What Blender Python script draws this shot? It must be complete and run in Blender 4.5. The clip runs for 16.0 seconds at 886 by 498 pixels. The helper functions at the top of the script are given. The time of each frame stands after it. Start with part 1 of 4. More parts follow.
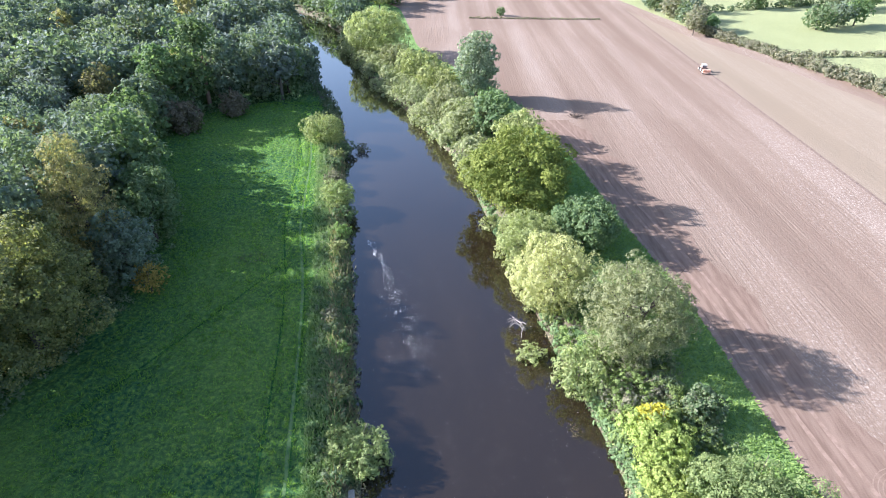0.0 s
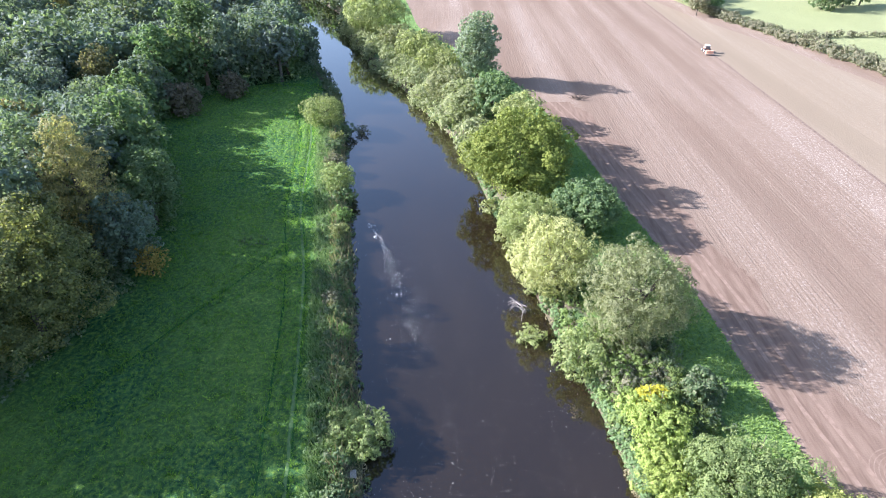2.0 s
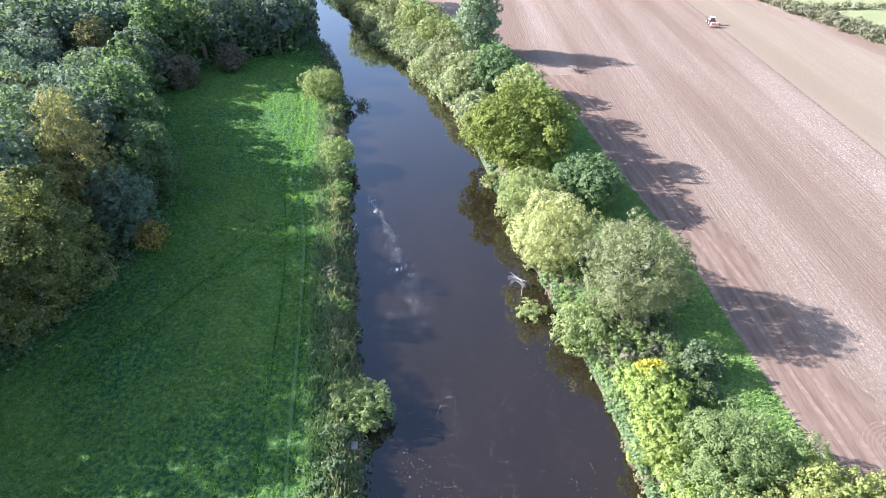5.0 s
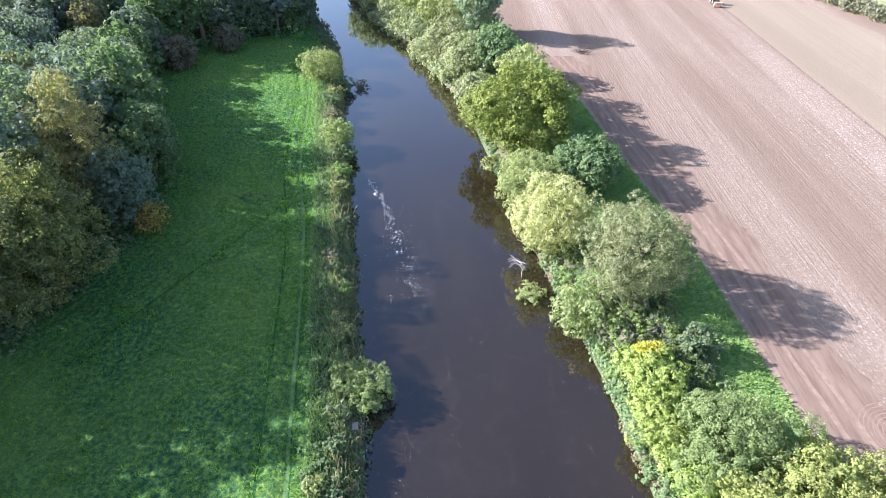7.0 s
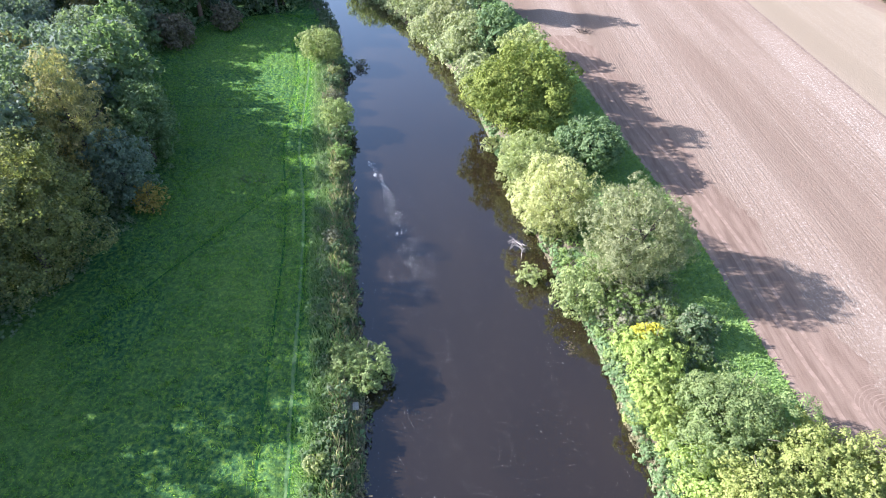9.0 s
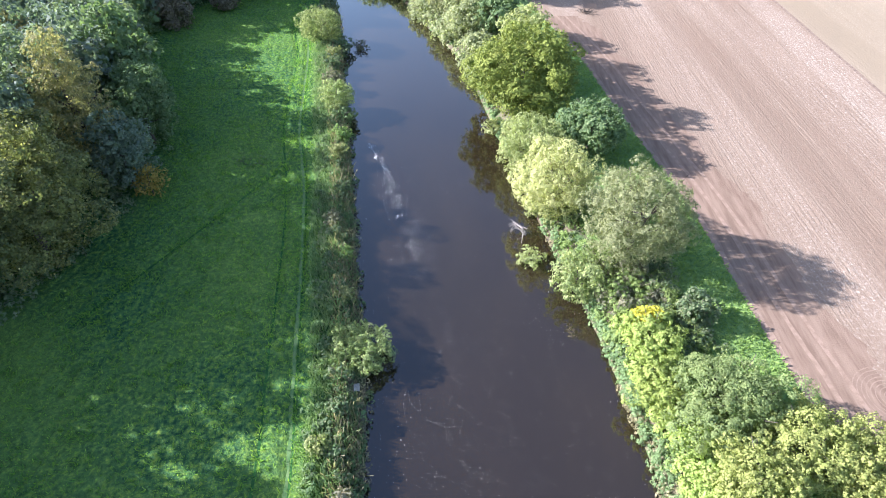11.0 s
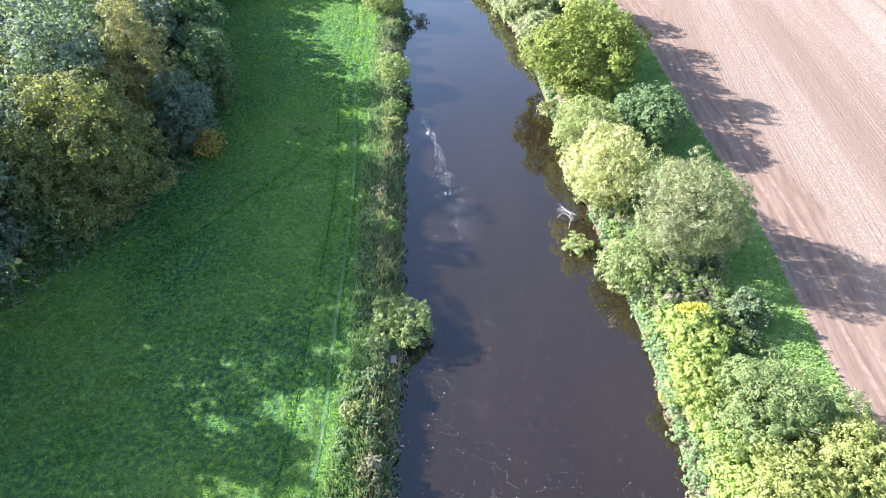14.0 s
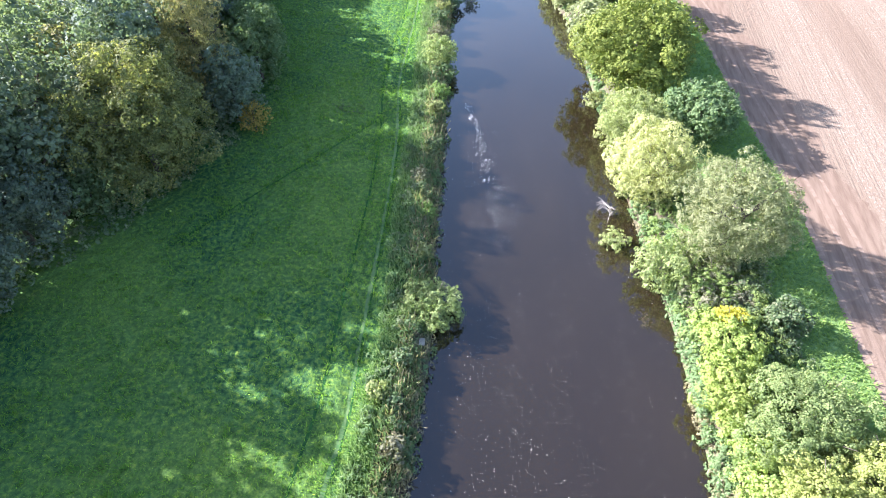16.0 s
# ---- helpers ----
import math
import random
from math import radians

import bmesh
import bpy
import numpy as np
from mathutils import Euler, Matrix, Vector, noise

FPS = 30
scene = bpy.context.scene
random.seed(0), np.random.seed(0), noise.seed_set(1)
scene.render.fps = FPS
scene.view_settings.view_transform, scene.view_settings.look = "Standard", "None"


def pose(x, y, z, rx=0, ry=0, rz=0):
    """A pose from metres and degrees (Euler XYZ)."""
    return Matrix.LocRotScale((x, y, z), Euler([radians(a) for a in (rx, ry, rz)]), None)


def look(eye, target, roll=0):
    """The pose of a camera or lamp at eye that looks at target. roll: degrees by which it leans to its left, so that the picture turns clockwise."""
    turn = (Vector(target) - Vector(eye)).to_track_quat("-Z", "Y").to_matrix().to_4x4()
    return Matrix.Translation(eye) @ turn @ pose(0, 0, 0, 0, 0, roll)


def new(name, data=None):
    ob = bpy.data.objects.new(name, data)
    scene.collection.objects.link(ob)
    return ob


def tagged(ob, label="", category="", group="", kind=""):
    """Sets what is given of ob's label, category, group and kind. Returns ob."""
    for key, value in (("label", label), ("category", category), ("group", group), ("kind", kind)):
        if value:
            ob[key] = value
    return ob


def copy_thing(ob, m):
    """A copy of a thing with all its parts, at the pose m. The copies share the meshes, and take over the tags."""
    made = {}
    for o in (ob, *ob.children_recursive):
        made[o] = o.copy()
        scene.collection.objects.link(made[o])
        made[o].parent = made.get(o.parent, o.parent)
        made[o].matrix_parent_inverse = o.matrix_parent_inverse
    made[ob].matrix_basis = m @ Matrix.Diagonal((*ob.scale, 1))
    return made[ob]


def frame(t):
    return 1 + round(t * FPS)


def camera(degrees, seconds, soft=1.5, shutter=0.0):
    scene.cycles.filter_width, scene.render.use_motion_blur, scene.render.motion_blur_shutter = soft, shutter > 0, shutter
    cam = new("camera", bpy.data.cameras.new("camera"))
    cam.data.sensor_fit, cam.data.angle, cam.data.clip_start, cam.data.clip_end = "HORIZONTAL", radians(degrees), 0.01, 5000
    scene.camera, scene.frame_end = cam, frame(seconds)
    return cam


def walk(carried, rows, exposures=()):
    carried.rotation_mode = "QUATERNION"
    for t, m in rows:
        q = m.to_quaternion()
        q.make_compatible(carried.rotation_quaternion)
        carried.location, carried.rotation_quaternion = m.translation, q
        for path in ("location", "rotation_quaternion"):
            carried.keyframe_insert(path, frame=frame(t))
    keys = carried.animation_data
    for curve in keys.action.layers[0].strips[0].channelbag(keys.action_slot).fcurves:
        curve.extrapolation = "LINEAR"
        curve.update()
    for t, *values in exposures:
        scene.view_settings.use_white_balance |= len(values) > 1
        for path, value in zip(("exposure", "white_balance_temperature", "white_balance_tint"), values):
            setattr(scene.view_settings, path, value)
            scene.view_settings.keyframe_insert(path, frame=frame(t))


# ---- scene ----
cam = camera(75.0, 16.0, soft=1.0)
PATH = [
    (0.0, pose(0, 0, 50, 57.00, -0.00, 0.00)),
    (0.5, pose(0, 0, 50, 56.53, 0.10, 0.02)),
    (1.0, pose(0, 0, 50, 56.12, 0.07, 0.03)),
    (1.5, pose(0, 0, 50, 55.71, 0.07, 0.04)),
    (2.0, pose(0, 0, 50, 55.30, 0.05, 0.04)),
    (2.5, pose(0, 0, 50, 54.90, 0.06, 0.06)),
    (3.0, pose(0, 0, 50, 54.49, 0.09, 0.09)),
    (3.5, pose(0, 0, 50, 54.07, 0.06, 0.09)),
    (4.0, pose(0, 0, 50, 53.64, 0.02, 0.10)),
    (6.5, pose(0, 0, 50, 51.52, -0.06, 0.14)),
    (7.0, pose(0, 0, 50, 51.07, -0.06, 0.15)),
    (7.5, pose(0, 0, 50, 50.65, -0.10, 0.18)),
    (8.0, pose(0, 0, 50, 50.13, -0.10, 0.16)),
    (8.5, pose(0, 0, 50, 49.70, -0.13, 0.19)),
    (9.0, pose(0, 0, 50, 49.25, -0.16, 0.23)),
    (11.5, pose(0, 0, 50, 47.14, -0.19, 0.41)),
    (12.0, pose(0, 0, 50, 46.76, -0.19, 1.21)),
    (12.5, pose(0, 0, 50, 46.42, -0.16, 2.57)),
    (13.0, pose(0, 0, 50, 46.08, -0.15, 3.85)),
    (13.5, pose(0, 0, 50, 45.77, -0.12, 5.06)),
    (14.0, pose(0, 0, 50, 45.41, -0.14, 6.39)),
    (14.5, pose(0, 0, 50, 45.08, -0.12, 7.55)),
    (15.0, pose(0, 0, 50, 44.70, -0.17, 8.71)),
    (15.5, pose(0, 0, 50, 44.37, -0.19, 9.93)),
    (16.0, pose(0, 0, 50, 43.97, -0.25, 11.40)),
]
# seconds, stops, kelvin, tint
BRIGHT = [(0.0, 1.76, 5330, 21.5), (4.0, 1.81, 5330, 21.5), (9.0, 1.9, 5330, 21.5), (12.0, 2.0, 5430, 20.0), (16.0, 2.3, 5450, 20.0)]
walk(cam, PATH, BRIGHT)

# ---- light ----
SUN_AZ, SUN_EL = 168.0, 25.5          # sun's bearing from +x towards +y, and its height, in degrees
sun_from = Vector((math.cos(radians(SUN_AZ)) * math.cos(radians(SUN_EL)),
                   math.sin(radians(SUN_AZ)) * math.cos(radians(SUN_EL)), math.sin(radians(SUN_EL))))
world = bpy.data.worlds.new("sky")
scene.world = world
world.use_nodes = True
sky = world.node_tree.nodes.new("ShaderNodeTexSky")
sky.sky_type, sky.sun_disc = "NISHITA", False
sky.sun_elevation, sky.sun_rotation = radians(SUN_EL), math.atan2(sun_from.x, sun_from.y)
sky.air_density, sky.dust_density = 1.3, 2.2
world.node_tree.links.new(sky.outputs[0], world.node_tree.nodes["Background"].inputs[0])
world.node_tree.nodes["Background"].inputs[1].default_value = 0.085
lamp = new("sun", bpy.data.lights.new("sun", "SUN"))
lamp.data.energy, lamp.data.angle, lamp.data.color = 5.0, radians(0.6), (1.0, 0.92, 0.79)
lamp.matrix_world = look(sun_from * 100, (0, 0, 0))


# ---- materials ----
def material(name):
    m = bpy.data.materials.new(name)
    m.use_nodes = True
    t = m.node_tree
    return m, t, t.nodes["Principled BSDF"], t.nodes["Material Output"]


def node(t, kind, **inputs):
    n = t.nodes.new(kind)
    for key, value in inputs.items():
        n.inputs[key.replace("_", " ")].default_value = value
    return n


def coords(t, scale=(1, 1, 1), source="Object", turn=0.0):
    c, m = t.nodes.new("ShaderNodeTexCoord"), t.nodes.new("ShaderNodeMapping")
    m.inputs["Scale"].default_value = scale
    m.inputs["Rotation"].default_value = (0, 0, turn)
    t.links.new(c.outputs[source], m.inputs["Vector"])
    return m.outputs[0]


def noise_tex(t, vec, scale, detail=4.0, rough=0.55):
    n = node(t, "ShaderNodeTexNoise", Scale=scale, Detail=detail, Roughness=rough)
    t.links.new(vec, n.inputs["Vector"])
    return n.outputs["Fac"]


def ramp(t, fac, stops):
    r = t.nodes.new("ShaderNodeValToRGB")
    e = r.color_ramp.elements
    while len(e) < len(stops):
        e.new(0.5)
    for k, (at, col) in zip(e, stops):
        k.position, k.color = at, (*col, 1)
    t.links.new(fac, r.inputs[0])
    return r.outputs[0]


def mix(t, fac, a, b, how="MIX"):
    n = t.nodes.new("ShaderNodeMix")
    n.data_type, n.blend_type = "RGBA", how
    for value, slot in ((fac, 0), (a, 6), (b, 7)):
        if isinstance(value, (int, float)):
            n.inputs[slot].default_value = value
        elif isinstance(value, tuple):
            n.inputs[slot].default_value = (*value, 1)
        else:
            t.links.new(value, n.inputs[slot])
    return n.outputs[2]


def bump(t, p, height, strength, distance):
    b = node(t, "ShaderNodeBump", Strength=strength, Distance=distance)
    t.links.new(height, b.inputs["Height"])
    t.links.new(b.outputs[0], p.inputs["Normal"])


def leaf_material(name, dark, light, tip=None, through_light=0.48, gloss=0.1, haze_sheen=0.0):
    """Foliage: each leaf its own shade, drifting over the crown, letting some light through, with a bluish sheen for
    haze.
    """
    dark = tuple(0.45 * a + 0.55 * b for a, b in zip(dark, light))
    dark, light, tip = (tuple(1.95 * c for c in k) for k in (dark, light, tip or light))
    m, t, p, out = material(name)
    geo, info = t.nodes.new("ShaderNodeNewGeometry"), t.nodes.new("ShaderNodeObjectInfo")
    col = ramp(t, geo.outputs["Random Per Island"], [(0.0, dark), (0.6, light), (1.0, tip)])
    drift = noise_tex(t, coords(t), 0.35, 3.0)
    col = mix(t, ramp(t, drift, [(0.35, (0, 0, 0)), (0.7, (1, 1, 1))]), col, tip)
    drift_mix = col.node
    damp = t.nodes.new("ShaderNodeMath")
    damp.operation = "MULTIPLY"
    damp.inputs[1].default_value = 0.45
    t.links.new(ramp(t, drift, [(0.35, (0, 0, 0)), (0.7, (1, 1, 1))]), damp.inputs[0])
    t.links.new(damp.outputs[0], drift_mix.inputs[0])
    hsv = t.nodes.new("ShaderNodeHueSaturation")
    for slot, lo, hi in (("Hue", 0.493, 0.506), ("Value", 0.88, 1.12)):
        r = node(t, "ShaderNodeMapRange", To_Min=lo, To_Max=hi)
        t.links.new(info.outputs["Random"], r.inputs[0])
        t.links.new(r.outputs[0], hsv.inputs[slot])
    t.links.new(col, hsv.inputs["Color"])
    p.inputs["Roughness"].default_value = 0.6
    p.inputs["Specular IOR Level"].default_value = gloss
    t.links.new(hsv.outputs[0], p.inputs["Base Color"])
    # pale bluish sheen imitates the haze lying over the foliage
    p.inputs["Sheen Weight"].default_value = haze_sheen
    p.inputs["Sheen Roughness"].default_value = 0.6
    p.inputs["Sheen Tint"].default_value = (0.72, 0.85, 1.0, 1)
    tr = t.nodes.new("ShaderNodeBsdfTranslucent")
    t.links.new(mix(t, 1.0, hsv.outputs[0], (0.92, 1.0, 0.55), "MULTIPLY"), tr.inputs[0])
    ms = t.nodes.new("ShaderNodeMixShader")
    ms.inputs[0].default_value = through_light
    t.links.new(p.outputs[0], ms.inputs[1])
    t.links.new(tr.outputs[0], ms.inputs[2])
    t.links.new(ms.outputs[0], out.inputs[0])
    return m


def bark_material(name, a, b):
    m, t, p, out = material(name)
    n = noise_tex(t, coords(t, (6, 6, 1.2)), 2.0, 6.0)
    t.links.new(ramp(t, n, [(0.3, a), (0.7, b)]), p.inputs["Base Color"])
    p.inputs["Roughness"].default_value = 0.9
    bump(t, p, n, 0.6, 0.05)
    return m


BARK = bark_material("bark", (0.05, 0.04, 0.03), (0.17, 0.14, 0.11))
PINEBARK = bark_material("pine_bark", (0.14, 0.09, 0.06), (0.3, 0.2, 0.14))
DEADWOOD = bark_material("dead_wood", (0.24, 0.21, 0.18), (0.48, 0.44, 0.4))
OAK = leaf_material("oak_leaf", (0.0384, 0.0602, 0.017), (0.0976, 0.131, 0.0289), (0.168, 0.189, 0.0425), 0.3)
DARKLEAF = leaf_material("dark_leaf", (0.0355, 0.0667, 0.0289), (0.077, 0.116, 0.0505), (0.129, 0.164, 0.0758), 0.45, 0.1, haze_sheen=0.04)
WILLOW = leaf_material("willow_leaf", (0.0825, 0.104, 0.0399), (0.17, 0.191, 0.0789), (0.233, 0.247, 0.116))
GREYWILLOW = leaf_material("grey_willow_leaf", (0.068, 0.0843, 0.0396), (0.145, 0.16, 0.081), (0.212, 0.218, 0.122))
YELLOWWILLOW = leaf_material("yellow_willow_leaf", (0.133, 0.145, 0.0614), (0.239, 0.24, 0.109), (0.31, 0.299, 0.147))
IVY = leaf_material("climber_leaf", (0.107, 0.147, 0.038), (0.187, 0.228, 0.0646), (0.257, 0.287, 0.0874))
GOLD = leaf_material("golden_leaf", (0.103, 0.134, 0.0408), (0.184, 0.21, 0.0665), (0.253, 0.264, 0.0893))
# wood leaves: colours lifted and blued, plus sheen, to imitate haze
WOOD_A = leaf_material("wood_leaf_a", (0.0353, 0.0587, 0.0386), (0.0806, 0.109, 0.07), (0.126, 0.147, 0.0966), 0.45, 0.1, haze_sheen=0.25)
WOOD_B = leaf_material("wood_leaf_b", (0.0368, 0.0606, 0.0351), (0.0855, 0.113, 0.0628), (0.128, 0.147, 0.0829), 0.45, 0.1, haze_sheen=0.25)
BIRCH = leaf_material("birch_leaf", (0.0726, 0.0788, 0.036), (0.149, 0.144, 0.062), (0.259, 0.223, 0.095), haze_sheen=0.1)
LIME = leaf_material("lime_leaf", (0.0504, 0.0668, 0.0507), (0.101, 0.123, 0.0966), (0.151, 0.17, 0.139), haze_sheen=0.25)
PALEWILLOW = leaf_material("pale_willow_leaf", (0.062, 0.098, 0.04), (0.148, 0.182, 0.075), (0.25, 0.268, 0.115))
YELLOW = leaf_material("yellow_leaf", (0.2, 0.19, 0.03), (0.3, 0.27, 0.04), (0.38, 0.33, 0.05))
ORANGE = leaf_material("orange_leaf", (0.1, 0.076, 0.028), (0.19, 0.138, 0.042), (0.28, 0.2, 0.056))
OAK_TALL = leaf_material("tall_oak_leaf", (0.0324, 0.0497, 0.021), (0.0918, 0.112, 0.042), (0.227, 0.221, 0.0714), haze_sheen=0.12)
RUSSET = leaf_material("russet_leaf", (0.052, 0.0459, 0.0378), (0.111, 0.0945, 0.0675), (0.163, 0.142, 0.0945))
HAZEL = leaf_material("hazel_leaf", (0.066, 0.1, 0.04), (0.125, 0.165, 0.066), (0.19, 0.22, 0.088))
HERB = leaf_material("herb_leaf", (0.06, 0.09, 0.03), (0.125, 0.175, 0.055), (0.19, 0.23, 0.085))
REED = leaf_material("reed_leaf", (0.0862, 0.0784, 0.0462), (0.172, 0.153, 0.0924), (0.265, 0.23, 0.147))
SEDGE = leaf_material("sedge_leaf", (0.05, 0.086, 0.042), (0.1, 0.147, 0.067), (0.152, 0.193, 0.09))
NETTLE = leaf_material("nettle_leaf", (0.03, 0.06, 0.022), (0.07, 0.105, 0.045), (0.13, 0.14, 0.08), haze_sheen=0.12)
HEDGE = leaf_material("hedge_leaf", (0.0585, 0.065, 0.0442), (0.124, 0.13, 0.0845), (0.189, 0.172, 0.117))
POPLAR = leaf_material("poplar_leaf", (0.0625, 0.0875, 0.0585), (0.131, 0.165, 0.111), (0.213, 0.237, 0.169))
GRASSBLADE = leaf_material("grass_blade", (0.032, 0.078, 0.027), (0.074, 0.15, 0.034), (0.17, 0.24, 0.038), 0.65, 0.03)
MARGINBLADE = leaf_material("margin_blade", (0.075, 0.125, 0.038), (0.13, 0.2, 0.056), (0.175, 0.24, 0.075), 0.5, 0.03)


def grass_material(name, dark, mid, pale):
    m, t, p, out = material(name)
    v = coords(t)
    big, tuft, fine = noise_tex(t, v, 0.05, 3.0), noise_tex(t, v, 1.9, 4.0, 0.6), noise_tex(t, v, 5.0, 4.0, 0.7)
    col = ramp(t, tuft, [(0.36, dark), (0.5, mid), (0.68, pale)])
    col = mix(t, ramp(t, big, [(0.42, (0, 0, 0)), (0.66, (0.5, 0.5, 0.5))]), col, pale)
    col = mix(t, ramp(t, fine, [(0.4, (0.42, 0.42, 0.42)), (0.56, (0, 0, 0))]), col, dark)
    t.links.new(col, p.inputs["Base Color"])
    p.inputs["Roughness"].default_value = 0.75
    p.inputs["Specular IOR Level"].default_value = 0.04
    h = mix(t, 0.5, tuft, fine)
    bump(t, p, h, 1.0, 0.55)
    return m


MEADOW = grass_material("meadow_grass", (0.026, 0.074, 0.034), (0.078, 0.168, 0.048), (0.22, 0.325, 0.052))
MARGIN = grass_material("margin_grass", (0.11, 0.18, 0.055), (0.19, 0.3, 0.09), (0.25, 0.36, 0.11))
PASTURE = grass_material("pasture_grass", (0.26, 0.29, 0.13), (0.325, 0.345, 0.165), (0.375, 0.39, 0.195))
# wood floor: grass colours darkened to carry the shade under the trees
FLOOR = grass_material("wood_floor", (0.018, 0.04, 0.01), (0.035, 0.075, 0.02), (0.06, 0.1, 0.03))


def bank_material():
    m, t, p, out = material("bank_earth")
    v = coords(t)
    n, f = noise_tex(t, v, 0.5, 5.0), noise_tex(t, v, 4.0, 4.0)
    col = ramp(t, n, [(0.35, (0.07, 0.05, 0.03)), (0.5, (0.12, 0.11, 0.06)), (0.6, (0.06, 0.11, 0.028))])
    t.links.new(col, p.inputs["Base Color"])
    p.inputs["Roughness"].default_value = 0.9
    bump(t, p, f, 0.8, 0.15)
    return m


BANK = bank_material()


def field_material(name, straw_amount, olive=0.0):
    """Tilled soil: rows along the field, pale straw lying in streaks, broad bands of damp and dry earth."""
    m, t, p, out = material(name)
    rows = coords(t, (1, 0.02, 1))
    band = noise_tex(t, coords(t, (1, 0.035, 1)), 0.12, 3.0)
    streak = noise_tex(t, rows, 3.2, 3.0, 0.6)
    clod = noise_tex(t, coords(t), 2.2, 6.0, 0.7)
    straw = noise_tex(t, coords(t, (1, 0.7, 1)), 3.4, 6.0, 0.85)
    col = ramp(t, band, [(0.35, (0.2, 0.147, 0.106)), (0.5, (0.255, 0.193, 0.142)), (0.66, (0.3, 0.236, 0.18))])
    col = mix(t, ramp(t, streak, [(0.36, (0.18, 0.18, 0.18)), (0.56, (0, 0, 0))]), col, (0.17, 0.12, 0.095))
    damp = noise_tex(t, coords(t, (1, 0.45, 1)), 0.045, 4.0, 0.6)
    col = mix(t, ramp(t, damp, [(0.4, (0.4, 0.4, 0.4)), (0.56, (0, 0, 0))]), col, (0.19, 0.135, 0.096))
    col = mix(t, ramp(t, clod, [(0.36, (0.5, 0.5, 0.5)), (0.55, (0, 0, 0))]), col, (0.19, 0.13, 0.095))
    keep = mix(t, 1.0, ramp(t, straw, [(0.53, (0, 0, 0)), (0.62, (straw_amount, straw_amount, straw_amount))]),
               ramp(t, band, [(0.42, (0.12, 0.12, 0.12)), (0.6, (1, 1, 1))]), "MULTIPLY")
    col = mix(t, keep, col, (0.62, 0.56, 0.47))
    if olive:
        col = mix(t, olive, col, (0.29, 0.245, 0.165))
    t.links.new(col, p.inputs["Base Color"])
    p.inputs["Roughness"].default_value = 0.95
    p.inputs["Specular IOR Level"].default_value = 0.03
    bump(t, p, mix(t, 0.5, clod, streak), 0.9, 0.18)
    return m


FIELD = field_material("tilled_soil", 0.65)
HEADLAND = field_material("headland_soil", 0.25)
STUBBLE = field_material("olive_stubble", 0.5, 0.5)


def water_material():
    """Peaty brown river water with a faint ripple."""
    m, t, p, out = material("river_water")
    v = coords(t)
    n = noise_tex(t, coords(t, (1, 0.35, 1)), 0.07, 4.0)
    t.links.new(ramp(t, n, [(0.35, (0.0145, 0.01, 0.0054)), (0.65, (0.022, 0.0152, 0.0082))]), p.inputs["Base Color"])
    p.inputs["Roughness"].default_value = 0.05
    p.inputs["IOR"].default_value = 1.33
    p.inputs["Coat Weight"].default_value, p.inputs["Coat IOR"].default_value, p.inputs["Coat Roughness"].default_value = 1.0, 1.52, 0.04
    h = mix(t, 0.35, noise_tex(t, coords(t, (1, 0.6, 1)), 0.5, 3.0), noise_tex(t, v, 2.2, 3.0))
    bump(t, p, h, 0.12, 0.12)
    return m


WATER = water_material()


def plain(name, col, rough=0.6, metal=0.0, spread=0.25, scale=3.0):
    m, t, p, out = material(name)
    n = noise_tex(t, coords(t), scale, 5.0)
    lo, hi = tuple(c * (1 - spread) for c in col), tuple(min(1, c * (1 + spread)) for c in col)
    t.links.new(ramp(t, n, [(0.3, lo), (0.7, hi)]), p.inputs["Base Color"])
    p.inputs["Roughness"].default_value, p.inputs["Metallic"].default_value = rough, metal
    return m


# ---- plan: the lines of the valley, as x over y ----
YS = np.arange(-160.0, 700.0, 1.0)


def line(*points, soft=9):
    ys, xs = zip(*points)
    v = np.interp(YS, ys, xs)
    pad = np.pad(v, soft, mode="edge")
    return np.convolve(pad, np.ones(2 * soft + 1) / (2 * soft + 1), mode="valid")


LEFT_BANK = line((-160, -4), (20, -7), (34, -8), (50, -11), (71, -14), (93, -18), (135, -24.5), (155, -32), (196, -46),
                 (225, -62), (262, -92), (320, -150), (420, -260), (700, -420), soft=5)
RIGHT_BANK = line((-160, 26), (24, 19.6), (43, 17.0), (52, 14.5), (71, 11), (86, 8), (109, 4), (125, -3), (141, -9), (163, -20),
                  (190, -30), (225, -38), (262, -58), (320, -112), (420, -222), (700, -382), soft=5)
FIELD_EDGE = line((-160, 44), (20, 36), (41, 34), (62, 33), (84, 29), (109, 26), (150, 16), (194, -8), (242, -15),
                  (266, -19), (330, -70), (420, -190), (700, -350))
WOOD_EDGE = line((-160, -60), (15, -58), (30, -52), (47, -44), (61, -41), (85, -46), (104, -56), (118, -62), (132, -60), (140, -52),
                 (146, -34), (160, -40), (196, -52), (225, -70), (262, -100), (320, -158), (420, -268), (700, -430), soft=3)
HEDGE_LINE = line((-160, 190), (92, 128), (146, 115), (177, 106), (212, 94), (272, 82), (400, 50), (700, -20))
PATH_LINE = line((-160, -8), (24, -13.5), (33, -15), (41, -16), (55, -18), (67, -20), (81, -23.5), (110, -27), (124, -30), (700, -60), soft=4)

SECOND = line((-160, -10), (26, -16.5), (35, -18), (44, -19), (59, -21), (69, -23), (81, -26), (110, -29), (125, -33), (700, -60), soft=4)


def on(curve, y):
    return float(np.interp(y, YS, curve))


